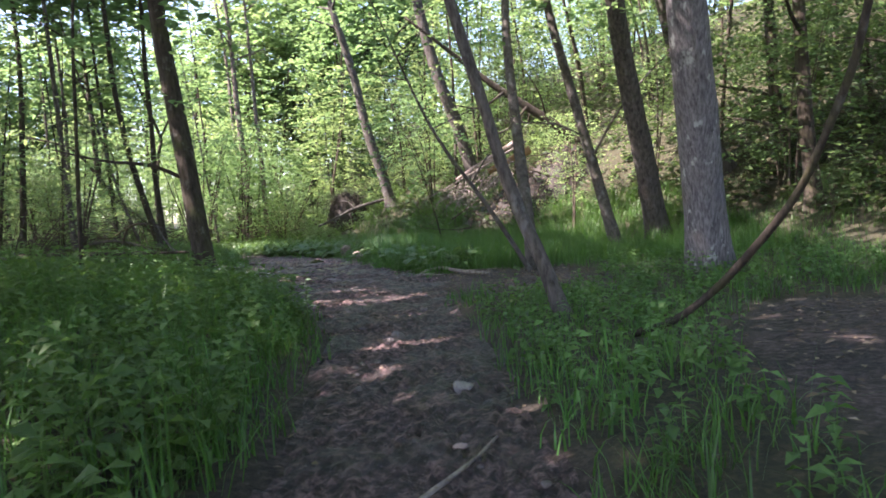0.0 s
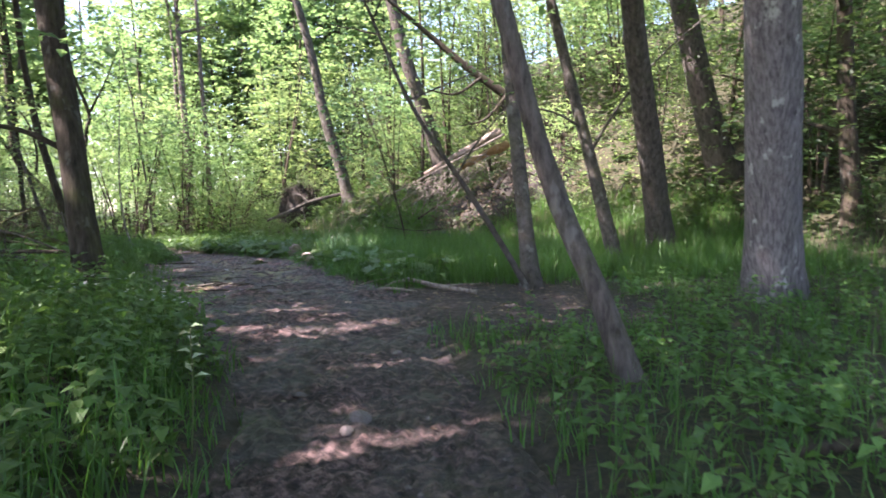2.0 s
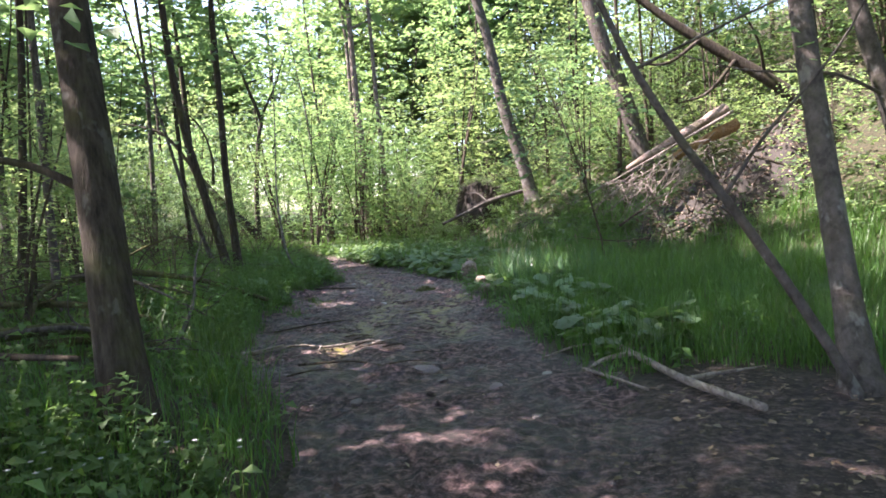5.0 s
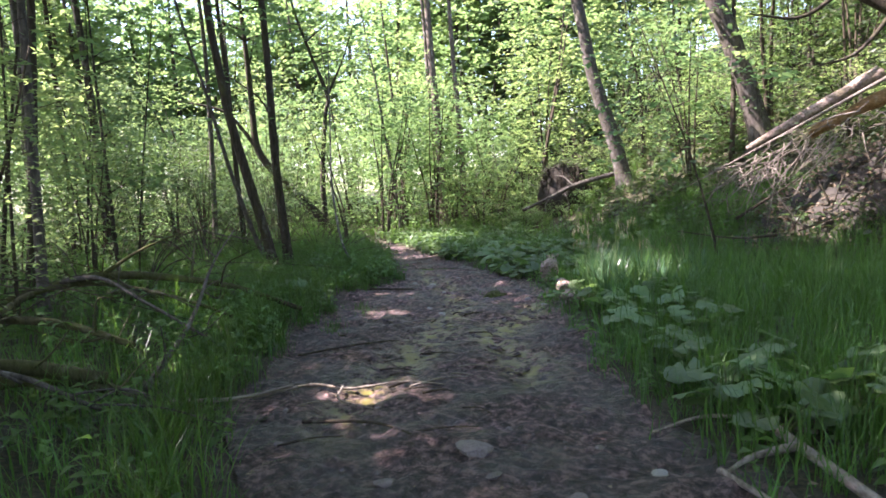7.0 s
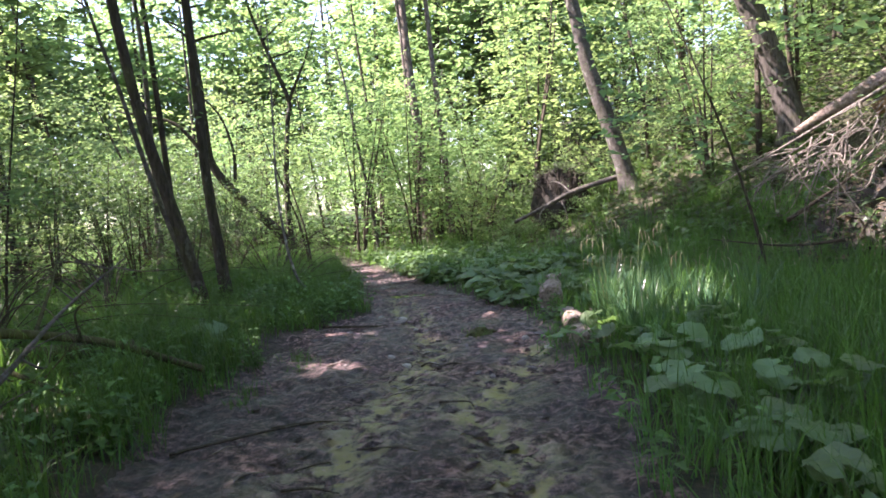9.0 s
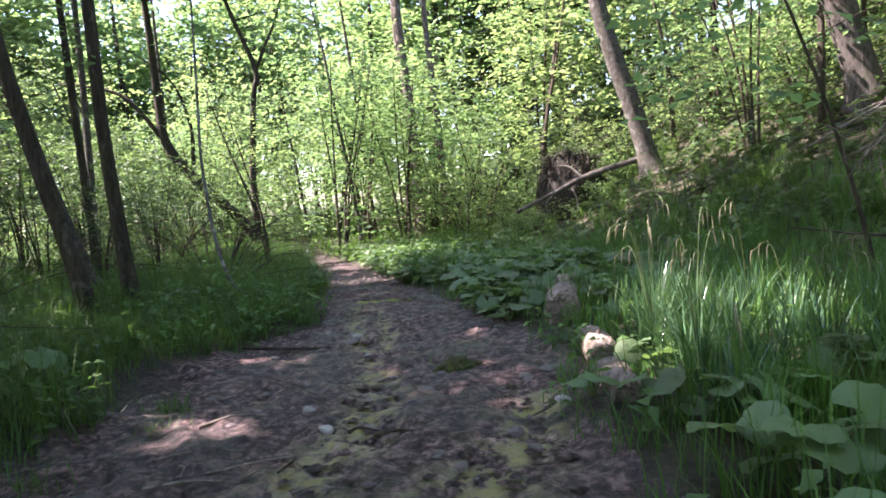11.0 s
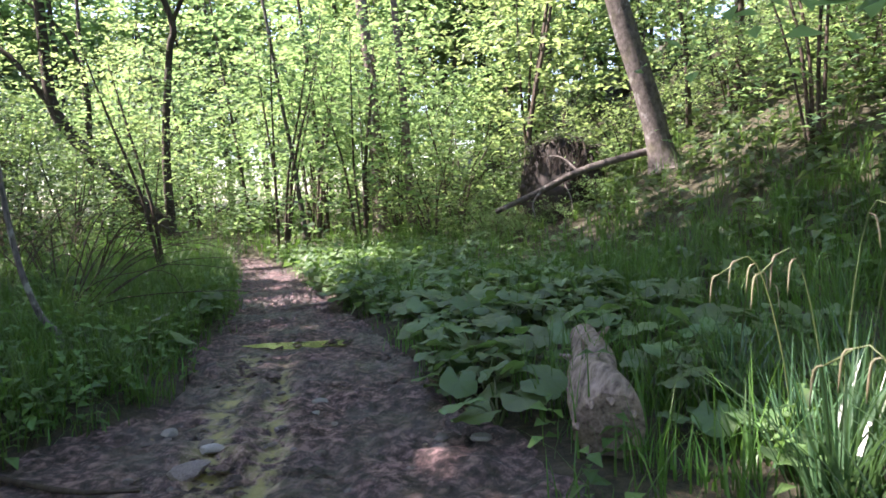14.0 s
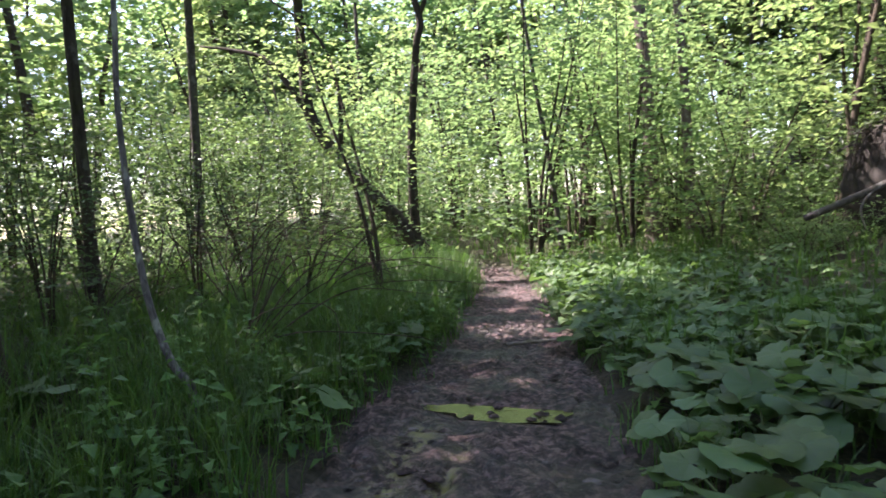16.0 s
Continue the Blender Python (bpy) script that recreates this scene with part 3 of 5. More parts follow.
tree("tree", [(-3.06, 10.18, 0.3), (-3.34, 10.35, 2.0), (-3.68, 10.55, 4.0)], 0.30, M_BARK_DARK,
     "dark mossy tree trunk leaning beside the path", M_LEAF, limbs=[([(-3.3, 10.33, 1.8), (-3.8, 10.2, 2.05), (-4.4, 10.0, 2.15), (-5.1, 9.9, 2.35)], 0.07)], top=12, crown_r=3.2, sprays=230)
tree("tree", [(3.95, 10.75, 0.0), (3.75, 10.2, 2.0), (3.55, 9.65, 4.0)], 0.54, M_BARK_GREY,
     "thick grey tree trunk with pale lichen", M_LEAF, top=16, crown_r=4.2, sprays=400, sides=20, flare=1.5)
tree("tree", [(4.45, 17.4, 0.2), (4.08, 16.65, 2.0), (3.65, 15.81, 4.0)], 0.50, M_BARK_BROWN,
     "brown leaning trunk with rough flaking bark", M_LEAF, top=14, crown_r=3.0, sprays=200)
tree("tree", [(6.35, 19.3, 1.0), (5.95, 18.9, 2.5), (5.3, 18.4, 4.7), (4.9, 18.0, 6.3)], 0.60, M_BARK_BROWN,
     "brown ivy-clad trunk behind the grey tree", M_LEAF, top=15, crown_r=3.0, sprays=180)
tree("tree", [(3.44, 16.7, 0.0), (2.98, 16.75, 2.0), (2.52, 16.8, 4.0)], 0.26, M_BARK_SMOOTH,
     "slim smooth trunk leaning over the grass", M_LEAF, top=13, sprays=120,
     limbs=[([(2.95, 16.75, 2.1), (3.5, 16.5, 3.0), (4.3, 16.3, 3.9), (5.2, 16.0, 4.6)], 0.07), ([(2.85, 16.75, 2.6), (2.2, 16.4, 2.9), (1.2, 16.0, 3.0), (0.3, 15.8, 3.3)], 0.05)])
tree("tree", [(1.56, 12.28, 0.0), (1.42, 12.84, 2.0), (1.31, 13.36, 4.0)], 0.21, M_BARK_SMOOTH,
     "slender straight tree with smooth grey bark", M_LEAF, top=11, crown_r=3.0, sprays=230, flare=1.9)
tree("tree", [(1.84, 7.2, 0.0), (1.66, 7.28, 0.5), (1.47, 7.41, 1.0), (1.31, 7.44, 1.5), (1.19, 7.43, 2.0), (1.06, 7.42, 2.5), (0.93, 7.41, 3.0), (0.66, 7.4, 4.0)], 0.135, M_BARK_BROWN,
     "thin mossy tree leaning towards the path", M_LEAF, top=9, low=4.5, crown_r=1.8, sprays=90, flare=1.5)
tree("sapling", [(1.55, 12.15, 0.1), (1.25, 11.95, 0.52), (0.87, 11.81, 1.17), (0.63, 11.73, 1.55), (0.36, 11.63, 1.96), (0.11, 11.55, 2.41), (-0.02, 11.5, 2.7), (-0.3, 11.45, 3.4)], 0.08, M_BARK_SMOOTH,
     "half-dead young tree leaning steeply with peeling pale bark", M_LEAF, top=4.4, low=3.0, crown_r=1.5, sprays=34, flare=1.2, leaf_size=0.11,
     limbs=[([(0.63, 11.73, 1.5), (0.9, 11.7, 1.9), (1.4, 11.7, 2.5), (1.7, 11.7, 3.2)], 0.03), ([(0.11, 11.55, 2.41), (0.9, 11.8, 2.75), (1.9, 12.0, 3.1)], 0.025)])
tree("tree", [(-0.55, 27.4, 2.3), (-0.6, 27.37, 2.69), (-0.88, 27.23, 3.84), (-1.22, 27.07, 5.05), (-1.5, 26.93, 5.85), (-1.88, 26.75, 7.43)], 0.52, M_BARK_BROWN,
     "brown trunk leaning out from the wooded slope", M_LEAF, top=15, low=7, sprays=150)
tree("tree", [(-4.55, 31.21, 1.6), (-4.59, 31.21, 1.72), (-4.85, 31.07, 3.04), (-5.17, 30.91, 4.23), (-5.43, 30.78, 5.4), (-5.59, 30.7, 6.56)], 0.47, M_BARK_SMOOTH,
     "grey trunk bending away from the slope above a fallen branch", M_LEAF, top=15, low=7, sprays=150)
for dx, dy, dd in ((0, 0, 0.38), (0.75, 0.5, 0.26), (-1.0, 1.6, 0.24)):
    tree("conifer", [(-12.91 + dx, 35.2 + dy, 1.0), (-12.92 + dx, 35.19 + dy, 4.41), (-13.01 + dx, 35.14 + dy, 6.85), (-13.05 + dx, 35.13 + dy, 8.93)], dd, M_BARK_PINE,
         "reddish-barked pine trunk at the end of the valley", M_LEAF_DK, top=17, low=9, sprays=110, group="pines")
tree("tree", [(-13.4, 28.2, 0.3), (-13.55, 28.13, 0.52), (-14.2, 27.79, 1.48), (-14.94, 27.42, 2.37), (-15.61, 27.08, 3.44), (-15.69, 27.03, 4.6), (-15.71, 27.02, 5.74), (-15.75, 27.0, 6.99)], 0.30, M_BARK_DARK,
     "crooked tree leaning low then bending upright", M_LEAF, top=10, low=6.5, crown_r=2.2, sprays=100, flare=1.2,
     limbs=[([(-15.63, 27.06, 3.51), (-16.37, 26.69, 4.65), (-17.1, 26.3, 5.0), (-17.81, 25.95, 5.19)], 0.14), ([(-15.07, 27.35, 2.89), (-15.05, 27.36, 3.92), (-15.42, 27.17, 5.08), (-16.48, 26.63, 6.04)], 0.11)])
tree("tree", [(-13.79, 28.0, 0.4), (-13.79, 28.0, 0.73), (-13.78, 28.01, 2.54), (-13.58, 28.11, 4.45), (-13.48, 28.16, 5.07), (-13.85, 27.97, 6.36)], 0.19, M_BARK_DARK,
     "slim upright tree forking above head height", M_LEAF, top=10, low=6, crown_r=2.2, sprays=100, flare=1.2, limbs=[([(-13.48, 28.16, 5.07), (-13.2, 28.3, 5.7), (-12.94, 28.44, 6.29), (-12.5, 28.6, 7.5)], 0.1)])
tree("sapling", [(-12.63, 30.93, 0.5), (-12.63, 30.93, 0.76), (-12.78, 30.86, 2.53), (-12.94, 30.77, 3.99), (-13.14, 30.68, 6.01), (-13.27, 30.61, 6.87)], 0.12, M_BARK_SMOOTH,
     "thin pale sapling beside the far path", M_LEAF, top=9, low=4, crown_r=1.5, sprays=70)
tree("tree", [(-8.9, 19.3, 0.6), (-9.0, 19.25, 1.19), (-9.23, 19.14, 2.28), (-9.45, 19.04, 3.39), (-9.59, 18.97, 4.57), (-9.66, 18.94, 5.31)], 0.19, M_BARK_DARK,
     "dark leaning trunk in the grass beside the path", M_LEAF, leaf_size=0.26, top=14, low=7.5, sprays=210, crown_r=3.3)
tree("tree", [(-9.22, 20.17, 0.6), (-9.25, 20.16, 1.05), (-9.33, 20.13, 2.55), (-9.33, 20.13, 4.11), (-9.35, 20.13, 5.29), (-9.36, 20.12, 6.01)], 0.18, M_BARK_DARK,
     "straight dark trunk with mottled bark", M_LEAF, leaf_size=0.26, top=14, low=7.5, sprays=210, crown_r=3.3)
tree("sapling", [(-10.0, 20.4, 0.6), (-10.14, 20.32, 0.95), (-10.53, 20.12, 2.46), (-10.87, 19.95, 4.13), (-11.08, 19.84, 5.01)], 0.10, M_BARK_SMOOTH,
     "thin leaning sapling beside a dark trunk", M_LEAF, top=8, low=4, crown_r=1.6, sprays=70)
tree("sapling", [(-8.30, 21.1, 0.4), (-8.38, 21.02, 0.57), (-8.45, 20.94, 0.95), (-8.5, 20.9, 1.46), (-8.52, 20.88, 1.99), (-8.52, 20.88, 2.35), (-8.5, 20.9, 2.87)], 0.05, M_BARK_GREY,
     "slender pale sapling rising from the undergrowth", M_LEAF, top=5.5, low=3.2, crown_r=1.1, sprays=36, flare=1.3, leaf_size=0.12)

tree("sapling", [(-3.9, 8.6, 0.4), (-3.8, 8.5, 1.3), (-3.6, 8.3, 2.4), (-3.4, 8.1, 3.4)], 0.06, M_BARK_DARK, "young maple with broad leaves beside the dark trunk", M_LEAF, leaf_size=0.17, crown_r=1.5, top=5.5, low=2.2, sprays=48, flare=1.2, per=10, sides=8)
tree("sapling", [(-1.2, 21.6, 0.5), (-1.4, 21.5, 1.5), (-1.7, 21.4, 2.6)], 0.05, M_BARK_DARK, "young maple with broad leaves above the sedge", M_LEAF, leaf_size=0.17, crown_r=1.3, top=4.4, low=2.0, sprays=40, flare=1.2, per=10, sides=8)

for x, y, h in ((7.1, 15.4, 12.0), (8.8, 13.2, 13.0), (9.9, 17.6, 14.0), (7.6, 18.6, 11.0)):
    z = float(land(x, y))
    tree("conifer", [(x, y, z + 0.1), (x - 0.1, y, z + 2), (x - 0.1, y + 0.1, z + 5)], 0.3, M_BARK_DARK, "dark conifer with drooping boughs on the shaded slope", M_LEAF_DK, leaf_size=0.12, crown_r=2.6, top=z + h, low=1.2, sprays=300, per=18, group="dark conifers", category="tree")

# the arching mossy stem beside the open litter
arch = empty_at("arching_stem", 2.05, 6.15, float(land(2.05, 6.15)), "mossy bare stem arching up from the ground", "branch")
ap = np.array([(2.05, 6.15, -0.06), (2.2, 6.12, 0.04), (2.52, 6.0, 0.16), (2.76, 5.82, 0.37), (2.96, 5.6, 0.64), (3.14, 5.2, 1.02), (3.22, 4.9, 1.38), (3.28, 4.7, 1.69), (3.33, 4.6, 2.02), (3.36, 4.5, 2.4), (3.38, 4.4, 3.1)])
part("stem", tube_mesh("stem", smooth_line(ap - np.array(arch.location), 40), np.linspace(0.031, 0.018, 40), M_BARK_DARK, 9, 0.12), arch)

# trees added beside and behind the camera, mostly unseen, to shade the path
SHADE = [(-6.2, 2.5, 14, 3.8, 0.3), (-8.5, 7.2, 15, 4.0, 0.34), (-8.7, 11.6, 15, 4.0, 0.3), (-12.5, 4.0, 17, 4.4, 0.36), (-13.5, 10.0, 16, 4.2, 0.34), (-5.2, -3.0, 15, 4.2, 0.34),
         (-11.0, -2.0, 17, 4.4, 0.36), (3.6, -3.0, 13, 3.6, 0.3), (7.6, 3.5, 14, 3.8, 0.34), (-17.5, 0.0, 18, 4.4, 0.36), (-6.5, -9.0, 16, 4.4, 0.36), (0.5, -8.0, 15, 4.2, 0.34), (-17.2, 6.2, 17, 4.2, 0.34),
         (-7.6, 13.8, 12, 2.6, 0.12), (-12.6, 17.2, 14, 3.4, 0.16), (-9.9, 15.2, 14, 3.2, 0.14), (-14.0, 19.9, 15, 3.4, 0.2), (-18.0, 21.0, 15, 3.6, 0.2), (-12.8, 11.6, 15, 3.4, 0.3), (-18.0, 12.5, 16, 4.0, 0.34), (-15.2, 24.4, 15, 3.4, 0.16), (-11.6, 21.6, 14, 3.2, 0.13), (-1.8, 2.0, 13, 3.4, 0.24), (9.6, 8.4, 15, 3.8, 0.34), (-5.4, 5.4, 13, 3.8, 0.26), (-3.2, -0.9, 14, 3.8, 0.28)]
for k, (x, y, h, r, dia) in enumerate(SHADE):
    lx, ly = rng.normal(0, 0.25, 2)
    z = float(land(x, y))
    tree("tree", [(x, y, z + 0.1), (x + lx * 0.5, y + ly * 0.5, z + 2), (x + lx, y + ly, z + 4.5)], dia, (M_BARK_DARK, M_BARK_BROWN, M_BARK_SMOOTH)[k % 3],
         "tall broadleaf tree added to shade the path", M_LEAF, leaf_size=0.34, crown_r=r, top=h, low=7.4 if y > 11 else 5.6, sprays=280, per=11, group="trees along the path")

# ---- shrubs and forest behind ----


def shrub_model(name, height, spread, nspray, size, leaf, label, category, low=0.1, stems=5, per=8, wood=None, dia=0.03, ln=(0.45, 0.95)):
    root = empty_at(name, 0, 0, 0, label, category)
    sp = []
    for k in range(stems):
        az = rng.uniform(0, 6.28)
        r = spread * rng.uniform(0.15, 0.55)
        h = height * rng.uniform(0.65, 1.0)
        line = np.array([(0.1 * math.cos(az), 0.1 * math.sin(az), -0.1), (r * 0.3 * math.cos(az), r * 0.3 * math.sin(az), h * 0.35), (r * 0.7 * math.cos(az + 0.2), r * 0.7 * math.sin(az + 0.2), h * 0.7),
                         (r * math.cos(az + 0.3), r * math.sin(az + 0.3), h)])
        c = smooth_line(line, 14)
        part("stem", tube_mesh("stem", c, np.linspace(dia, dia * 0.25, 14) * rng.uniform(0.6, 1.1), wood or M_TWIG, 6, 0.05), root)
        for q in range(nspray // stems):
            t = low + (1 - low) * rng.uniform(0, 1) ** 0.85
            o = c[min(13, int(t * 13.99))]
            a = rng.uniform(0, 6.28)
            rr = spread * rng.uniform(0.05, 0.55) * (1.15 - 0.6 * t)
            sp.append((o + np.array([math.cos(a) * rr, math.sin(a) * rr, rng.normal(0, 0.15)]), a + rng.normal(0, 0.5), rng.uniform(*ln), rng.uniform(-0.1, 0.4)))
    part("crown", crown_mesh("crown", leaf, sp, size, per), root)
    return root


SHRUBS = [shrub_model("shrub", 3.4, 2.6, 230, 0.12, M_LEAF, "bright green leafy forest shrub", "shrub"),
          shrub_model("shrub", 2.4, 2.4, 220, 0.105, M_LEAF_B, "yellow-green leafy bush in dappled light", "shrub"),
          shrub_model("shrub", 4.6, 2.8, 270, 0.125, M_LEAF, "tall leafy hazel shrub", "shrub"),
          shrub_model("shrub", 1.5, 2.2, 170, 0.10, M_LEAF, "low leafy bramble thicket", "shrub"),
          shrub_model("sapling", 6.5, 2.6, 230, 0.135, M_LEAF_B, "young maple with layered light green leaves", "sapling", low=0.22, stems=2, dia=0.05, ln=(0.7, 1.2))]
# darker copies of the shrubs, with the shade in their leaf colour
DARK = [shrub_model("shrub", 3.6, 2.7, 230, 0.12, M_LEAF_DK, "leafy shrub, its green darkened to stand for shade", "shrub"), shrub_model("sapling", 6.0, 2.6, 220, 0.125, M_LEAF_DK, "sapling on the slope, its green darkened to stand for shade", "sapling", low=0.2, stems=2, dia=0.05, ln=(0.7, 1.2))]
FOREST = [shrub_model("forest_tree", 13, 5.0, 300, 0.41, M_LEAF, "tall leafy forest tree on the valley side", "tree", low=0.12, stems=3, dia=0.16, ln=(0.9, 1.6)),
          shrub_model("forest_tree", 15, 5.2, 300, 0.41, M_LEAF_B, "tall light green beech in the forest", "tree", low=0.2, stems=2, dia=0.2, ln=(0.9, 1.6)),
          shrub_model("forest_tree", 16, 4.2, 300, 0.38, M_LEAF, "dark green forest tree", "tree", low=0.25, stems=1, dia=0.22, ln=(0.9, 1.5))]
POLES = [shrub_model("pole_tree", 11, 2.4, 120, 0.2, M_LEAF, "slim young tree with a thin straight stem", "tree", low=0.12, stems=1, dia=0.07, ln=(0.5, 1.0)),
         shrub_model("pole_tree", 13, 2.8, 130, 0.2, M_LEAF_B, "slim light green tree with a bare lower stem", "tree", low=0.2, stems=1, dia=0.09, ln=(0.6, 1.1))]
placed = []
GROUPS = {"shrub": "forest undergrowth", "sapling": "forest saplings", "forest_tree": "forest trees", "pole_tree": "slim forest trees"}


def scatter(models, count, test, x0, x1, y0, y1, gap, s0, s1, weights=None):
    tries = 0
    done = 0
    while done < count and tries < count * 60:
        tries += 1
        x, y = rng.uniform(x0, x1), rng.uniform(y0, y1)
        if not test(x, y) or (y < 34 and off_path(np.array(x), np.array(y)) < 1.6) or any((x - a) ** 2 + (y - b) ** 2 < gap * gap for a, b in placed):
            continue
        m = models[rng.choice(len(models), p=weights)]
        s = rng.uniform(s0, s1)
        at = pose(x, y, float(land(x, y)), rng.normal(0, 3), rng.normal(0, 3), rng.uniform(0, 360)) @ Matrix.Diagonal((s, s, s, 1))
        if -15 < x < -12.5 and 14 < y < 16.4 and m.name.startswith("pole"):  # slim trees left out here to let sun onto the sedge
            continue
        ob = copy_thing(m, at)
        tagged(ob, group=GROUPS[m.name.split(".")[0]])
        placed.append((x, y))
        done += 1


def slope(x, y):
    return x - foot(y)


def keep_open(x, y):
    """The glade round the brush pile and the fallen trunks, and the ground near the walk."""
    return not (-4.5 < x < 5.0 and 12 < y < 24.2) and not (-8.5 < x < -3.2 and 26 < y < 32.3) and not (-10 < x < 4 and y < 24.5) and not (-14 < x < -8 and 22 < y < 29)


W5 = [0.22, 0.16, 0.3, 0.07, 0.25]
scatter(DARK, 48, lambda x, y: keep_open(x, y) and slope(x, y) > 3.0 and y > 15, -12, 18, 15, 44, 1.3, 0.7, 1.4)
scatter(SHRUBS, 44, lambda x, y: keep_open(x, y) and slope(x, y) > 1.0 and y > 15, -16, 18, 15, 44, 1.3, 0.6, 1.45, W5)
scatter(SHRUBS, 58, lambda x, y: keep_open(x, y) and slope(x, y) <= 1.2 and y > 30, -34, -3, 30, 46, 1.45, 0.6, 1.5, W5)
scatter(SHRUBS, 50, lambda x, y: x < path_mid(y) - 7.5 and (y < 31), -32, -10, 6, 34, 1.7, 0.6, 1.1, [0.24, 0.2, 0.22, 0.16, 0.18])
scatter(POLES, 26, lambda x, y: keep_open(x, y) and (y > 31 or slope(x, y) > 3 or (x < path_mid(y) - 7 and y < 22)) and y > 13, -30, 12, 13, 44, 1.0, 0.7, 1.25)
scatter(FOREST, 22, lambda x, y: slope(x, y) > 5, -10, 26, 24, 56, 2.6, 0.8, 1.2)
scatter(FOREST, 38, lambda x, y: y > 37 and slope(x, y) <= 6, -44, -4, 37, 56, 1.9, 0.95, 1.3)
scatter(FOREST, 24, lambda x, y: x < path_mid(y) - 18, -56, -31, 14, 54, 2.2, 0.95, 1.3)
scatter(FOREST, 6, lambda x, y: slope(x, y) > 4 or y < -14, -30, 36, -30, 22, 3.2, 0.8, 1.1)
for x, y, k, s in ((-5.3, 7.6, 4, 0.6), (-6.6, 12.4, 4, 0.5), (-10.6, 24.6, 4, 0.65), (-9.6, 16.0, 2, 0.6), (-10.9, 14.2, 2, 0.8), (-11.6, 18.0, 4, 0.6),
                   (2.6, 19.6, 4, 0.6), (4.6, 19.0, 4, 0.75), (2.6, 24.8, 1, 0.8), (-5.6, 33.2, 1, 0.8), (-8.2, 33.0, 3, 0.9), (-8.3, 31.5, 3, 0.6), (-5.9, 32.6, 3, 0.7), (-3.4, 33.0, 1, 0.9), (-1.4, 30.2, 1, 0.9), (-7.4, 31.0, 3, 0.42), (-6.6, 31.15, 3, 0.4), (-5.8, 31.4, 3, 0.42), (-8.0, 31.2, 3, 0.5), (1.2, 25.6, 1, 0.8)):
    copy_thing(SHRUBS[k], pose(x, y, float(land(x, y)), 0, 0, rng.uniform(0, 360)) @ Matrix.Diagonal((s, s, s, 1)))
# darkened shrubs that deepen the shade on the left and the right slope
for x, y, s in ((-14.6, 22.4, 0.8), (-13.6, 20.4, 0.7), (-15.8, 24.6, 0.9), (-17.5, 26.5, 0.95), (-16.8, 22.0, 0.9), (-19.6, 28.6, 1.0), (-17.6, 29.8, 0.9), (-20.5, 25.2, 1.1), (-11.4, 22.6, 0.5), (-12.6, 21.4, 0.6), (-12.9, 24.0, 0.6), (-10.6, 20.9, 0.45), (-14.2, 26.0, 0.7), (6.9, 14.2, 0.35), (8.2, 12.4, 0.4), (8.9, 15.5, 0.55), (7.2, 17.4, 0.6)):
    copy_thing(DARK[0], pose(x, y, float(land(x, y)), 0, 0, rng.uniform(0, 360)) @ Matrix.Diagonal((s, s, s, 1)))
for x, y, s in ((-11.0, 46.0, 1.1), (-13.2, 47.5, 1.15), (-9.0, 47.5, 1.2), (-7.2, 45.5, 1.0), (-14.8, 44.8, 1.1), (-10.0, 43.6, 0.95), (-5.0, 47.0, 1.1), (-12.0, 50.5, 1.3)):
    tagged(copy_thing(FOREST[0], pose(x, y, float(land(x, y)), 0, 0, rng.uniform(0, 360)) @ Matrix.Diagonal((s, s, s, 1))), group="forest trees")
# thin dark saplings in the shade beyond the bank
for k in range(7):
    y = rng.uniform(13.5, 19)
    x = float(path_mid(y)) - float(path_half(0, y)) - rng.uniform(2.6, 7.0)
    z = float(land(x, y))
    lx, ly = rng.normal(0, 0.35, 2)
    tree("sapling", [(x, y, z + 0.1), (x + lx * 0.3, y + ly * 0.3, z + 1.3), (x + lx, y + ly, z + 3.2)], rng.uniform(0.035, 0.075), M_BARK_DARK, "thin dark sapling with sparse green leaves", M_LEAF,
         leaf_size=0.13, crown_r=1.1, top=z + rng.uniform(4.5, 7), low=1.4, sprays=30, group="thin saplings", sides=7, flare=1.2, per=9, category="sapling")
for m in SHRUBS + DARK + FOREST + POLES:
    for o in (*m.children_recursive, m):
        bpy.data.objects.remove(o)

# ---- grass, herbs and litter ----
TRODDEN = np.array([(float(path_mid(y)), y) for y in np.arange(0.6, 20, 0.6)])


def near_walk(x, y):
    return np.min(np.hypot(x[:, None] - TRODDEN[None, :, 0], y[:, None] - TRODDEN[None, :, 1]), 1)


def field(n, x0, x1, y0, y1, keep):
    x, y = rng.uniform(x0, x1, n), rng.uniform(y0, y1, n)
    k = keep(x, y) > rng.uniform(0, 1, n)
    return x[k], y[k]


def grass(name, label, tufts, x0, x1, y0, y1, keep, per, h0, h1, w, material, lean=(0.1, 0.9), segs=3):
    x, y = field(tufts, x0, x1, y0, y1, keep)
    th = rng.uniform(h0, h1, len(x)) * (1 + 0.25 * waves(x, y, 0.8, 31))
    x, y, th = np.repeat(x, per), np.repeat(y, per), np.repeat(th, per)
    x, y = x + rng.normal(0, 0.07, len(x)), y + rng.normal(0, 0.07, len(x))
    v, f = blades(x, y, land(x, y) - 0.02, th * rng.uniform(0.55, 1.15, len(x)), w * rng.uniform(0.6, 1.3, len(x)), rng.uniform(*lean, len(x)), rng.uniform(0, 6.28, len(x)), segs)
    tagged(new(name, mesh_of(name, v, f, material)), label, "grass", kind="stuff")


def open_ground(x, y, soft=0.25):
    return np.clip(off_path(x, y) / soft - 0.1, 0, 1) * (1 - bare_patch(x, y)) ** 2


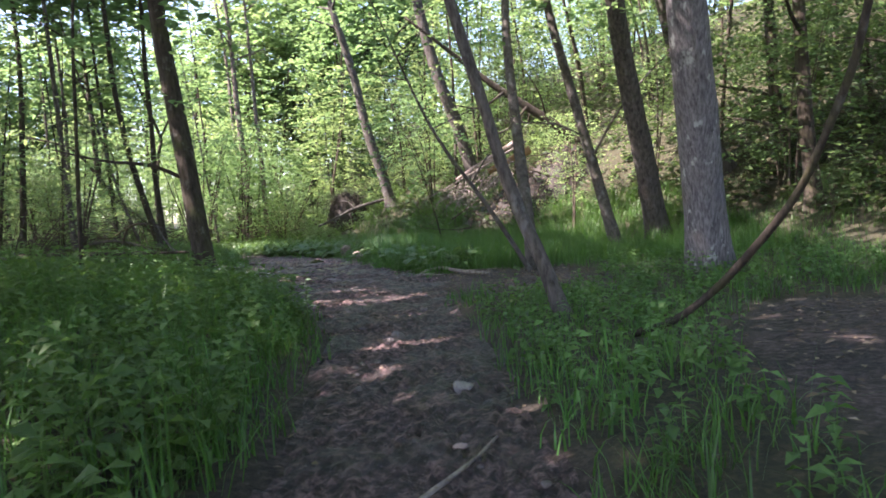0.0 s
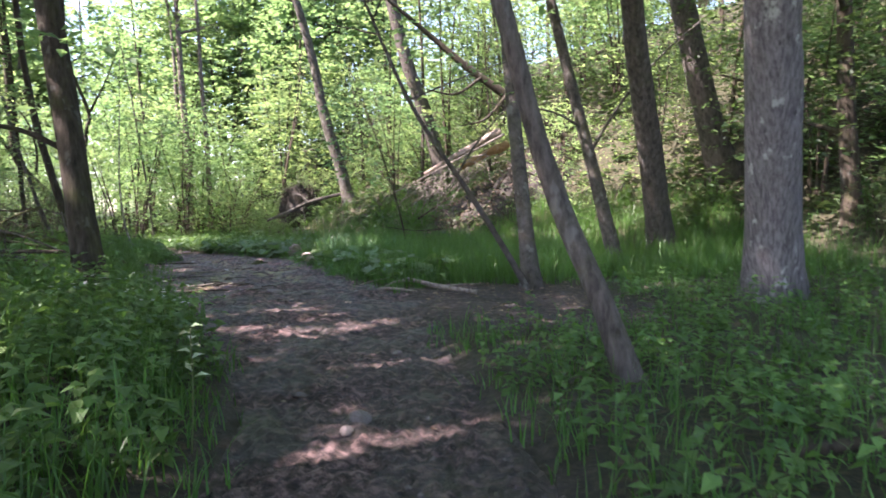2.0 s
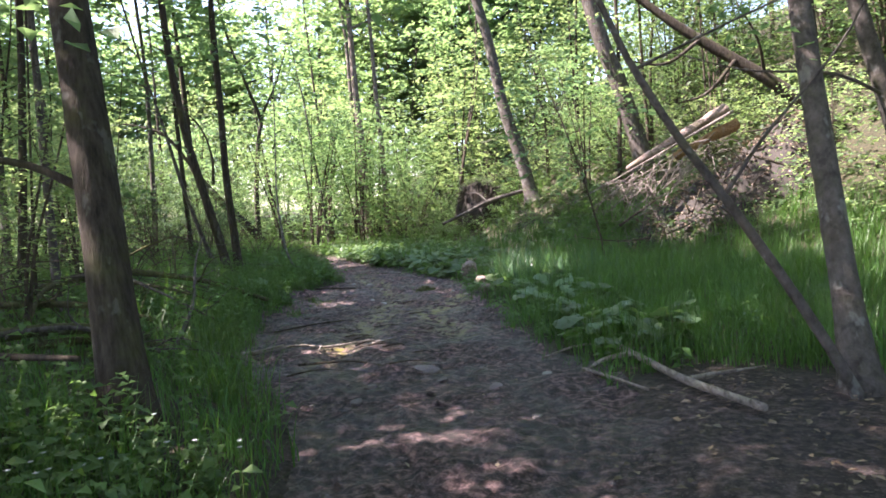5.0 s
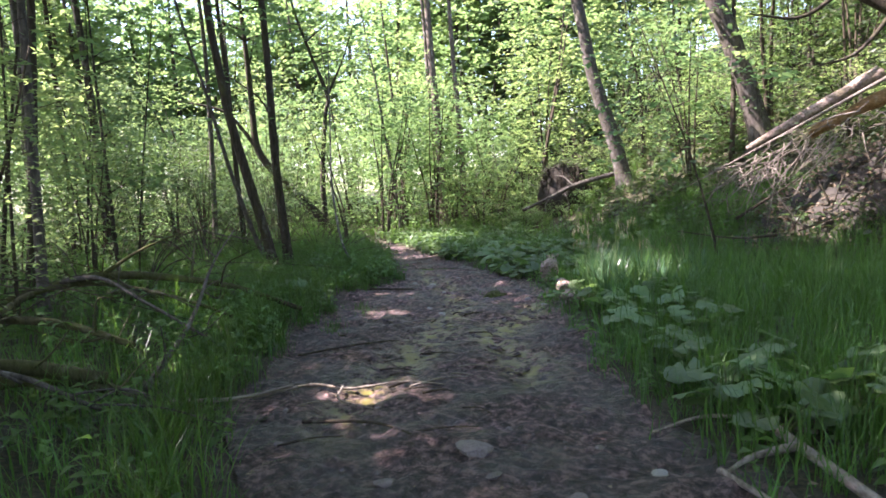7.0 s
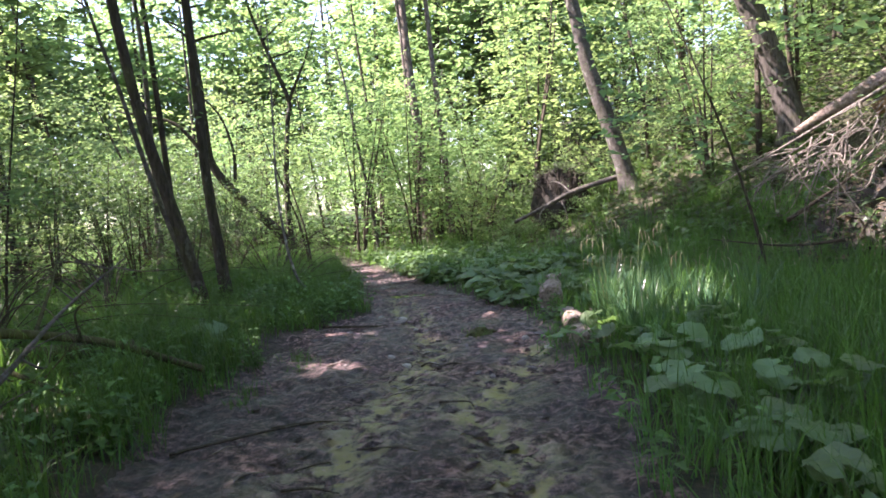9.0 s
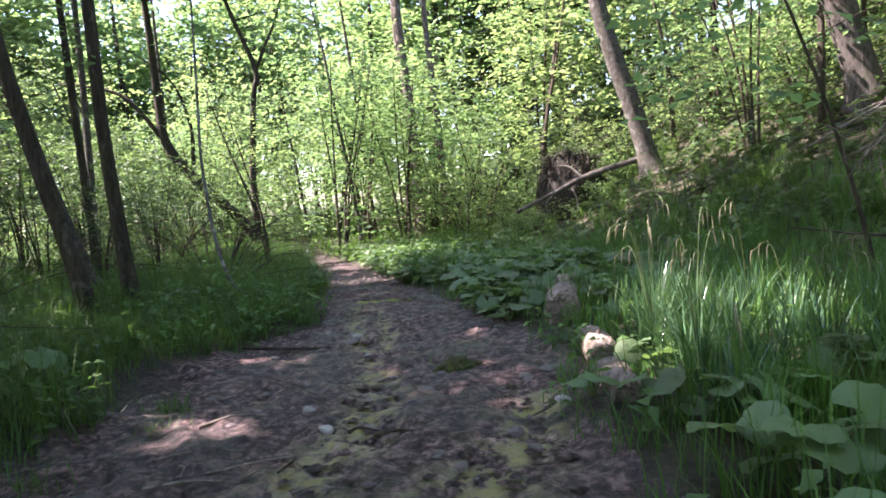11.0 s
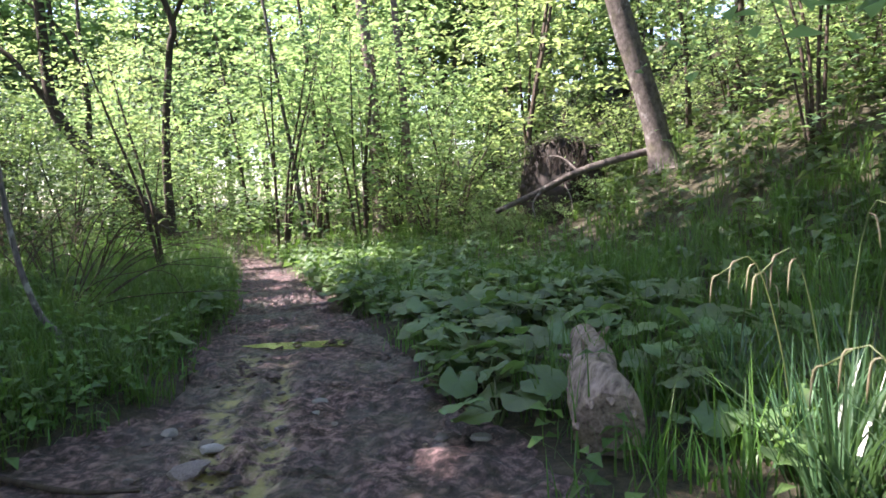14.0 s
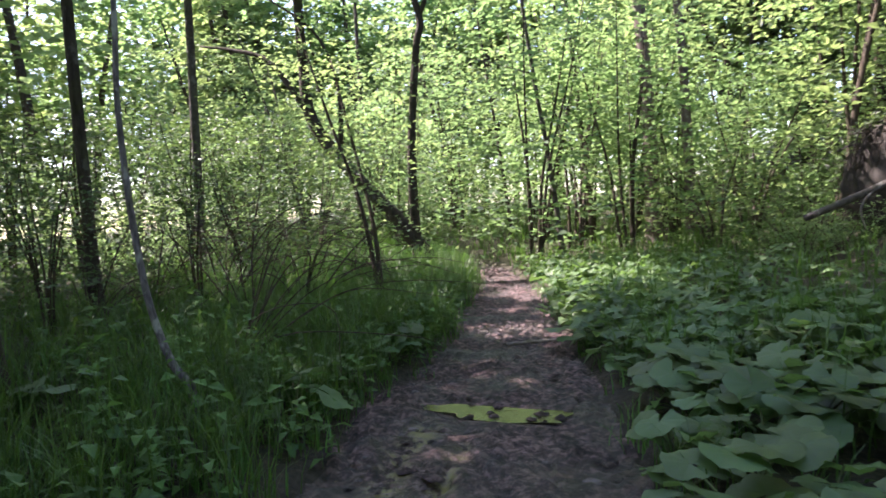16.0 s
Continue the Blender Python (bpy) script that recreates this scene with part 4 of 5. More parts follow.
grass("verge_grass", "green grass fringing the muddy path", 15000, -14, 4.5, 1, 30, lambda x, y: open_ground(x, y, 0.2) * np.exp(-np.clip(off_path(x, y), 0, None) / 1.0) * (x > -13), 9, 0.14, 0.34, 0.009, M_GRASS)
grass("meadow_grass", "tall lush meadow grass", 7600, -7, 6, 12.5, 27, lambda x, y: open_ground(x, y, 1.0) * (x > path_mid(y)) * np.clip((y - 11.5) / 2, 0, 1) * (slope(x, y) < 2.5) * (1 - 0.8 * np.exp(-(((x + 5.2) / 2.0) ** 2 + ((y - 22.8) / 2.6) ** 2))) * (1 - 0.85 * np.exp(-(((x + 2.6) / 1.1) ** 2 + ((y - 19.6) / 1.4) ** 2))) * (1 - 0.6 * np.clip((y - 21) / 1.5, 0, 1) * np.clip((path_mid(y) + 4.5 - x) / 1.5, 0, 1)), 10, 0.32, 0.62, 0.011, M_GRASS, (0.05, 0.7))
grass("bank_grass", "tall grass on the bank beside the path", 7500, -20, 0.5, 7, 31, lambda x, y: open_ground(x, y, 0.6) * (x < path_mid(y)) * np.exp(-np.clip(off_path(x, y) - 2, 0, None) / 4.0) * np.clip((y - 12) / 5, 0.35, 1), 9, 0.3, 0.6, 0.011, M_GRASS)
grass("rank_grass", "rank soft grass hanging over the edge of the path", 15000, -14, -1, 11, 29, lambda x, y: open_ground(x, y, 0.5) * (x < path_mid(y)) * np.exp(-np.clip(off_path(x, y) - 1.6, 0, None) / 1.8) * (x > -13.5) * np.where(off_path(x, y) > 0.7, np.clip((y - 14.0) / 3, 0.1, 1), 0.75), 9, 0.34, 0.72, 0.0085, M_GRASS, (0.1, 1.0))
grass("shade_grass", "sparse grass under the trees", 6000, -8, 9, 2, 17, lambda x, y: open_ground(x, y, 0.5) * (0.35 + 0.4 * (waves(x, y, 1.1, 41) > 0)), 7, 0.18, 0.42, 0.009, M_GRASS)
grass("nettle_grass", "fine green grass growing through the nettles", 1300, -6, 1.5, 1.2, 10.5, lambda x, y: open_ground(x, y, 0.4) * (x < path_mid(y)) * (near_walk(x, y) > 0.8), 9, 0.3, 0.62, 0.009, M_GRASS)
grass("valley_grass", "grass far along the valley floor", 3600, -34, 2, 24, 44, lambda x, y: open_ground(x, y, 0.5) * (slope(x, y) < 4), 7, 0.35, 0.65, 0.022, M_GRASS, (0.1, 0.8), 2)


def herbs(name, label, n, x0, x1, y0, y1, keep, h0, h1, size, material, pairs=5, aspect=0.6):
    """Upright leafy plants: pairs of leaves up a stem."""
    x, y = field(n, x0, x1, y0, y1, keep)
    h = rng.uniform(h0, h1, len(x))
    z = land(x, y)
    tilt = rng.normal(0, 0.12, (len(x), 2))
    P, D, N, S = [], [], [], []
    for i in range(pairs):
        t = (i + 0.7) / pairs
        a = rng.uniform(0, 6.28, len(x))
        for turn in (0, math.pi):
            P.append(np.stack([x + tilt[:, 0] * h * t, y + tilt[:, 1] * h * t, z + h * t], -1))
            D.append(np.stack([np.cos(a + turn), np.sin(a + turn), rng.normal(0.1, 0.25, len(x))], -1))
            N.append(np.stack([rng.normal(0, 0.25, len(x)), rng.normal(0, 0.25, len(x)), np.ones(len(x))], -1))
            S.append(size * rng.uniform(0.6, 1.25, len(x)) * (1.15 - 0.45 * abs(t - 0.45)))
    P, D, N, S = (np.concatenate(a) for a in (P, D, N, S))
    v, f = leaves(P, D, N, S, S * aspect, 0.15, 0.25)
    sv, sf = blades(x, y, z - 0.02, h, np.full(len(x), 0.005), np.full(len(x), 0.05), rng.uniform(0, 6.28, len(x)), 2)
    v, f = join([(v, f), (sv, sf)])
    tagged(new(name, mesh_of(name, v, f, material)), label, "undergrowth", kind="stuff")


herbs("nettle_bed", "dense dark green nettles and balsam beside the path", 2600, -5.5, 2, 1.2, 10, lambda x, y: open_ground(x, y, 0.5) * (x < path_mid(y)) * (near_walk(x, y) > 0.8), 0.2, 0.56, 0.092, M_HERB, 6, 0.68)
herbs("herb_layer", "low leafy woodland herbs", 1300, 0.8, 7, 2, 12, lambda x, y: open_ground(x, y, 0.5) * (waves(x, y, 1.3, 51) > -0.15) * (near_walk(x, y) > 0.7), 0.12, 0.34, 0.08, M_HERB, 5)
herbs("herb_layer", "mixed leafy herbs among the grass", 1500, -9, 4, 10, 27, lambda x, y: open_ground(x, y, 0.3) * np.exp(-np.clip(off_path(x, y), 0, None) / 2.5), 0.12, 0.4, 0.11, M_HERB, 4)
herbs("bank_herbs", "broad-leaved herbs mixed into the grass of the bank", 2300, -12, -2, 13, 27, lambda x, y: open_ground(x, y, 0.3) * (x < path_mid(y)) * np.exp(-np.clip(off_path(x, y) - 0.4, 0, None) / 1.6), 0.2, 0.58, 0.1, M_HERB, 5, 0.65)
herbs("slope_herbs", "leafy undergrowth on the slope, shade put into its dark green", 9500, -12, 20, 4, 40, lambda x, y: (slope(x, y) > 0.5) * (slope(x, y) < 14) * 1.0, 0.2, 0.6, 0.21, M_LEAF_DK, 3)
herbs("left_herbs", "shaded undergrowth beneath thin trees", 2500, -24, -4, -4, 32, lambda x, y: (x < path_mid(y) - 2.5) * 0.9, 0.25, 0.6, 0.13, M_HERB, 4)

herbs("butterbur_carpet", "carpet of young butterbur leaves in the shade", 2100, -13, 1, 24.2, 31, lambda x, y: open_ground(x, y, 0.4) * (x > path_mid(y)) * (slope(x, y) < 1.5) * np.exp(-np.clip(off_path(x, y) - 3.5, 0, None) / 1.5), 0.14, 0.38, 0.17, M_BUTTER, 2, 0.95)

# white star-shaped flowers in the nettles
fx, fy = field(60, -2.4, -0.9, 7.6, 10.2, lambda x, y: open_ground(x, y, 0.3))
P, D = [], []
for k in range(5):
    a = k * 1.2566 + rng.uniform(0, 0.3, len(fx))
    P.append(np.stack([fx, fy, land(fx, fy) + 0.42], -1))
    D.append(np.stack([np.cos(a), np.sin(a), np.full(len(fx), 0.3)], -1))
P, D = np.concatenate(P), np.concatenate(D)
v, f = small_leaves(P, D, np.tile([0, 0, 1.0], (len(P), 1)), np.full(len(P), 0.018), np.full(len(P), 0.011))
sv, sf = blades(fx, fy, land(fx, fy) - 0.02, np.full(len(fx), 0.44), np.full(len(fx), 0.006), np.full(len(fx), 0.0), rng.uniform(0, 6.28, len(fx)), 2)
fl = mesh_of("wildflowers", *join([(v, f), (sv, sf)]), M_PETAL)
fl.materials.append(M_STALK)
for p in list(fl.polygons)[len(f):]:
    p.material_index = 1
tagged(new("wildflowers", fl), "small white starry wildflowers among green leaves", "flowers", kind="stuff")


def litter(name, label, n, x0, x1, y0, y1, keep, size, material):
    x, y = field(n, x0, x1, y0, y1, keep)
    z = land(x, y) + 0.03 + rng.uniform(-0.012, 0.01, len(x))
    a = rng.uniform(0, 6.28, len(x))
    v, f = leaves(np.stack([x, y, z], -1), np.stack([np.cos(a), np.sin(a), rng.normal(0, 0.12, len(x))], -1),
                  np.stack([rng.normal(0, 0.2, len(x)), rng.normal(0, 0.2, len(x)), np.ones(len(x))], -1), size * rng.uniform(0.4, 1.2, len(x)), size * rng.uniform(0.3, 0.7, len(x)), 0.2, 0.0)
    tagged(new(name, mesh_of(name, v, f, material)), label, "leaf litter", kind="stuff")


litter("leaf_litter", "dry brown leaves strewn over bare soil", 9000, -2, 7, 2, 15, lambda x, y: bare_patch(x, y) * 0.8, 0.07, M_DEADLEAF)
litter("path_litter", "scattered dead leaves on the muddy path", 2600, -9, 2.5, 1, 27, lambda x, y: (off_path(x, y) < 0.1) * 0.35, 0.05, M_DEADLEAF)


def stone_mesh(seed, flat, material=M_STONE):
    r = np.random.default_rng(seed)
    bm = bmesh.new()
    bmesh.ops.create_icosphere(bm, subdivisions=2, radius=1)
    d = r.normal(0, 1, (7, 3))
    d /= np.linalg.norm(d, axis=1)[:, None]
    for vv in bm.verts:
        c = np.array(vv.co)
        for q in d:
            k = c @ q - 0.62
            if k > 0:
                c = c - q * k * 0.85
        c *= 1 + r.normal(0, 0.03)
        vv.co = (c[0], c[1] * 0.8, c[2] * flat)
    me = bpy.data.meshes.new("stone")
    bm.to_mesh(me)
    bm.free()
    me.materials.append(material)
    return me


STONES = [stone_mesh(s, fl) for s, fl in ((1, 0.6), (2, 0.45), (3, 0.3), (4, 0.55))]
PALE = [stone_mesh(s, fl, M_PALESTONE) for s, fl in ((1, 0.6), (2, 0.45), (3, 0.3), (4, 0.55))]


def stone(x, y, size, kind=0, label="grey stone half sunk in the mud", group="stones on the path", turn=None, pale=False):
    ob = new("stone", PALE[kind] if pale else STONES[kind])
    z = float(land(x, y)) + 0.012
    ob.matrix_basis = pose(x, y, z + size * (0.1 if kind != 2 else 0.05), rng.uniform(-8, 8), rng.uniform(-8, 8), rng.uniform(0, 360) if turn is None else turn) @ Matrix.Diagonal((size, size, size, 1))
    tagged(ob, label, "stone", group)


stone(1.1, 4.8, 0.085, 0, "pale rounded stone on the path", pale=True)
stone(0.33, 6.76, 0.10, 1, "grey flat-topped stone on the path")
stone(-1.99, 12.83, 0.17, 2, "flat pale stone slab sunk in the mud", turn=10)
stone(-1.24, 13.1, 0.06, 0)
stone(-4.83, 17.8, 0.06, 0, "white stone beside the wet track", pale=True)
stone(-5.85, 19.85, 0.15, 2, "flat grey stone at the edge of the ruts")
stone(-3.5, 19.0, 0.14, 2, "grey slab beside the fallen log")
stone(-1.75, 12.5, 0.10, 2)
stone(-2.3, 12.2, 0.09, 2)
stone(-1.2, 12.35, 0.07, 1)
stone(-2.24, 11.76, 0.08, 2)
stone(-0.84, 12.82, 0.07, 2, "flat pale stone beside the track", pale=True)
for k in range(60):
    y = rng.uniform(3, 24)
    x = float(path_mid(y)) + rng.uniform(-0.9, 0.9) * float(path_half(path_mid(y), y))
    stone(x, y, rng.uniform(0.018, 0.055), int(rng.integers(0, 4)))

for k in range(70):
    y = rng.uniform(17.2, 21.2)
    x = float(path_mid(y)) + rng.uniform(-0.95, 0.95) * float(path_half(path_mid(y), y))
    stone(x, y, rng.uniform(0.025, 0.075), int(rng.integers(0, 4)), "rough stone in the churned mud", "stones in the churned mud", pale=k % 5 == 0)

# small pebbles pressed into the track
px, py = field(7000, -9, 2.5, 1.5, 26, lambda x, y: (off_path(x, y) < 0) * np.where(y > 22.5, 0.15, np.where(y > 16, 0.65, 0.3)))
pv0 = np.array([(1, 0, 0), (0.2, 0.9, 0), (-0.9, 0.4, 0), (-0.6, -0.8, 0), (0.4, -0.9, 0), (0.1, 0.1, 0.55)])
pf0 = np.array([(0, 1, 5), (1, 2, 5), (2, 3, 5), (3, 4, 5), (4, 0, 5)])
sz = rng.uniform(0.006, 0.03, len(px))
a = rng.uniform(0, 6.28, len(px))
ca, sa = np.cos(a)[:, None], np.sin(a)[:, None]
vx = (pv0[:, 0] * ca - pv0[:, 1] * sa) * sz[:, None] + px[:, None]
vy = (pv0[:, 0] * sa + pv0[:, 1] * ca) * sz[:, None] + py[:, None]
vz = pv0[:, 2] * sz[:, None] * rng.uniform(0.6, 1.3, (len(px), 1)) + (land(px, py) + 0.012)[:, None]
tagged(new("pebbles", mesh_of("pebbles", np.stack([vx, vy, vz], -1).reshape(-1, 3), (np.arange(len(px))[:, None, None] * 6 + pf0).reshape(-1, 3), M_STONE)),
       "small grey pebbles pressed into the muddy path", "pebbles", kind="stuff")

cx, cy = field(8500, -9, 1.5, 8, 25, lambda x, y: (off_path(x, y) < -0.05) * np.clip((y - 10) / 7, 0.12, 1))
sz = rng.uniform(0.012, 0.065, len(cx)) * rng.uniform(0.6, 1.0, len(cx))
a = rng.uniform(0, 6.28, len(cx))
ca, sa = np.cos(a)[:, None], np.sin(a)[:, None]
jit = rng.normal(0, 0.18, (len(cx), 6, 3))
vx = ((pv0[:, 0] + jit[:, :, 0]) * ca - (pv0[:, 1] + jit[:, :, 1]) * sa) * sz[:, None] + cx[:, None]
vy = ((pv0[:, 0] + jit[:, :, 0]) * sa + (pv0[:, 1] + jit[:, :, 1]) * ca) * sz[:, None] + cy[:, None]
vz = (pv0[:, 2] * 0.8 + 0.1 * jit[:, :, 2]) * sz[:, None] + (land(cx, cy) + 0.008)[:, None]
tagged(new("mud_clods", mesh_of("mud_clods", np.stack([vx, vy, vz], -1).reshape(-1, 3), (np.arange(len(cx))[:, None, None] * 6 + pf0).reshape(-1, 3), M_PATH)),
       "lumps of churned mud along the track", "mud", kind="stuff")

# ---- fallen wood ----


def fallen(name, pts, r0, r1, material, label, category="branch", twigs=(), group="", sides=9, rough=0.1, n=22, lift=None):
    """A stick or log through points; z is given over the ground where lift is set."""
    p = np.array([(x, y, (float(land(x, y)) + z) if lift is None else z) for x, y, z in pts])
    root = empty_at(name, p[0, 0], p[0, 1], p[0, 2], label, category, group)
    o = p[0].copy()
    part("stem", tube_mesh("stem", smooth_line(p - o, n), np.linspace(r0, r1, n), material, sides, rough), root)
    for t in twigs:
        q = np.array([(x, y, (float(land(x, y)) + z) if lift is None else z) for x, y, z in t[0]]) - o
        part("twig", tube_mesh("twig", smooth_line(q, 10), np.linspace(t[1], t[1] * 0.3, 10), material, 6, 0.08), root)
    return root


def log_piece(a, b, r0, r1, label, material=M_LOG):
    a, b = np.array(a, dtype=float), np.array(b, dtype=float)
    root = empty_at("log", *a, label, "log", "fallen log beside the path")
    t = np.linspace(0, 1, 16)[:, None]
    line = (b - a) * t + np.array([0, 0, 1]) * 0.02 * np.sin(6 * t) + np.array([1, 0, 0]) * 0.015 * np.sin(9 * t + 1)
    d = unit(b - a)
    lm = tube_mesh("trunk", line, np.linspace(r0, r1, 16) * (1 + 0.05 * np.sin(np.linspace(0, 11, 16))), material, 22, 0.09)
    # the broken ends stay flat and splintered
    for p in lm.polygons:
        if abs(p.normal.dot(Vector(d))) > 0.75:
            p.use_smooth = False
    part("trunk", lm, root)
    for k in range(7):
        az = k * 0.9 + rng.uniform(-0.2, 0.2)
        up = np.array([-d[1] * math.cos(az), d[0] * math.cos(az), math.sin(az)]) * r0 * 0.8
        part("splinter", tube_mesh("splinter", np.array([up, up - d * 0.02, up - d * rng.uniform(0.03, 0.09)]), [0.03, 0.022, 0.004], material, 5, 0.2), root)
    for k in range(3):
        s = rng.uniform(0.2, 0.9)
        az = rng.uniform(0, 3.14)
        st = a * 0 + (b - a) * s
        side = np.array([math.cos(az) * -d[1], math.cos(az) * d[0], abs(math.sin(az))]) * r0
        part("knot", tube_mesh("knot", np.array([st + side * 0.7, st + side * 1.0, st + side * 1.2]), [0.024, 0.018, 0.008], material, 7, 0.1), root)
    return root


log_piece((-3.86, 20.5, 0.19), (-4.32, 22.25, 0.24), 0.175, 0.12, "weathered barkless log lying beside the path")
log_piece((-3.10, 18.9, 0.12), (-3.36, 19.6, 0.14), 0.118, 0.112, "broken pale log section with a split end")
log_piece((-2.80, 18.12, 0.08), (-3.03, 18.7, 0.09), 0.11, 0.125, "weathered log section with peeling bark")

fallen("root", [(-0.36, 13.78, 0.06), (0.0, 12.95, 0.08), (0.35, 12.29, 0.07), (0.84, 11.65, 0.05)], 0.034, 0.03, M_DEADWOOD, "pale exposed root across the litter", "root",
       [([(-0.1, 13.2, 0.08), (-0.35, 13.0, 0.05), (-0.5, 12.85, 0.02)], 0.03), ([(0.35, 12.3, 0.07), (0.6, 12.6, 0.06), (0.95, 12.9, 0.03)], 0.025)])
fallen("stick", [(-0.52, 12.91, 0.02), (-0.25, 12.5, 0.05), (0.07, 12.15, 0.03)], 0.022, 0.012, M_DEADWOOD, "thin pale stick beside the path")
fallen("stick", [(-4.3, 13.35, 0.03), (-3.95, 13.75, 0.07), (-3.6, 13.8, 0.05), (-3.2, 14.1, 0.06), (-2.7, 14.15, 0.03)], 0.017, 0.006, M_DEADWOOD, "dead branch lying across the wet track", twigs=[([(-3.7, 13.85, 0.05), (-3.5, 13.5, 0.05), (-3.1, 13.4, 0.03)], 0.014), ([(-3.1, 14.0, 0.05), (-2.9, 14.3, 0.06), (-2.6, 14.5, 0.03)], 0.012)])
fallen("stick", [(-4.6, 12.7, 0.04), (-4.25, 13.1, 0.08), (-4.05, 13.6, 0.10)], 0.02, 0.014, M_DEADWOOD, "curved bare stick at the path edge")
fallen("stick", [(-3.5, 13.0, 0.03), (-2.9, 13.05, 0.05), (-2.4, 12.9, 0.03)], 0.014, 0.008, M_TWIG, "dark twig pressed in mud")
fallen("branch", [(-7.9, 13.4, 0.25), (-7.4, 14.4, 0.55), (-6.7, 15.6, 0.45), (-5.9, 16.2, 0.25)], 0.06, 0.03, M_MOSSLOG, "mossy fallen branch propped in the grass",
       twigs=[([(-7.4, 14.4, 0.55), (-6.9, 14.6, 0.9), (-6.5, 14.9, 1.15)], 0.025), ([(-6.9, 15.3, 0.48), (-7.4, 15.9, 0.9), (-7.8, 16.3, 1.2)], 0.02), ([(-6.7, 15.6, 0.45), (-6.2, 15.2, 0.8), (-5.8, 15.1, 1.0)], 0.015)])
fallen("branch", [(-6.2, 11.3, 0.12), (-5.4, 11.9, 0.28), (-4.85, 12.4, 0.22)], 0.07, 0.055, M_MOSSLOG, "thick moss-covered branch in the grass")
fallen("log", [(-8.2, 15.1, 0.15), (-7.46, 15.5, 0.22), (-6.95, 16.35, 0.2)], 0.085, 0.075, M_MOSSLOG, "short mossy log lying in the grass", "log")
fallen("branch", [(-7.6, 11.0, 0.2), (-5.8, 10.2, 0.35), (-4.2, 9.9, 0.42), (-3.2, 9.95, 0.5)], 0.035, 0.02, M_TWIG, "dead branch caught against the dark trunk", twigs=[([(-4.2, 9.9, 0.42), (-3.9, 9.7, 0.8), (-3.4, 9.5, 0.85)], 0.02), ([(-5.8, 10.2, 0.35), (-5.5, 9.8, 0.6), (-5.0, 9.4, 0.5)], 0.015)])
fallen("stick", [(1.0, 3.1, 0.03), (1.25, 3.5, 0.05), (1.35, 3.9, 0.03)], 0.012, 0.006, M_DEADWOOD, "thin stick on the trodden soil")
fallen("stick", [(0.0, 13.6, 0.04), (-0.6, 13.7, 0.05), (-1.0, 13.5, 0.02)], 0.016, 0.01, M_DEADWOOD, "broken twig at the edge of the grass")
fallen("stick", [(-6.9, 19.5, 0.03), (-6.2, 19.45, 0.05), (-5.9, 19.6, 0.03)], 0.018, 0.01, M_TWIG, "dark twig in the mud")
fallen("stick", [(-8.6, 24.5, 0.05), (-8.2, 24.9, 0.07), (-7.9, 25.1, 0.05)], 0.02, 0.012, M_DEADWOOD, "pale stick across the far path")
fallen("stick", [(-5.0, 14.9, 0.02), (-4.5, 15.3, 0.06), (-4.2, 15.8, 0.03)], 0.013, 0.007, M_TWIG, "twig lying beside the wet ruts")

for k in range(34):
    y = rng.uniform(12.4, 17.5)
    x = float(path_mid(y)) + rng.uniform(-0.95, 0.3) * float(path_half(0, y))
    a, ln = rng.normal(0.2, 0.7), rng.uniform(0.15, 0.6)
    fallen("twig", [(x, y, 0.025), (x + 0.5 * ln * math.cos(a) + rng.normal(0, 0.03), y + 0.5 * ln * math.sin(a), 0.05), (x + ln * math.cos(a), y + ln * math.sin(a), 0.025)], rng.uniform(0.006, 0.014), 0.004,
           M_TWIG if k % 2 else M_DEADWOOD, "broken twig lying in the mud", "twig", group="twigs in the mud", sides=5, n=8)

# mossy boughs with bare side twigs lying in the grass
for pts, r0, r1 in (([(-6.43, 12.3, 0.15), (-7.3, 13.4, 0.42), (-7.5, 14.4, 0.45), (-6.55, 14.65, 0.38), (-5.7, 14.7, 0.3)], 0.035, 0.018), ([(-7.6, 12.8, 0.25), (-6.4, 13.1, 0.32), (-5.5, 13.2, 0.26)], 0.045, 0.03), ([(-5.6, 11.6, 0.1), (-5.2, 12.2, 0.18), (-4.6, 12.45, 0.14)], 0.05, 0.04),
                    ([(-4.8, 12.7, 0.1), (-5.5, 13.9, 0.4), (-6.6, 15.4, 0.75), (-7.6, 16.9, 1.0)], 0.03, 0.008), ([(-6.0, 10.9, 0.15), (-5.0, 11.6, 0.35), (-4.3, 11.9, 0.2)], 0.03, 0.015), ([(-8.2, 14.0, 0.3), (-7.0, 14.0, 0.6), (-6.0, 13.8, 0.5), (-5.2, 13.9, 0.25)], 0.03, 0.012)):
    tw = []
    for k in range(9):
        a, b = pts[k % (len(pts) - 1)], pts[k % (len(pts) - 1) + 1]
        s = np.array(a) + (np.array(b) - np.array(a)) * rng.uniform(0.1, 0.9)
        e = s + np.array([rng.normal(0, 0.4), rng.normal(0, 0.4), rng.uniform(-0.05, 0.6)])
        e[2] = max(e[2], 0.04)
        tw.append(([tuple(s), tuple((s + e) / 2 + rng.normal(0, 0.06, 3)), tuple(e)], rng.uniform(0.006, 0.014)))
    fallen("branch", pts, r0, r1, M_MOSSLOG if r0 > 0.032 else M_BARK_BROWN, "fallen bough with bare side twigs in the grass", twigs=tw, group="fallen boughs")

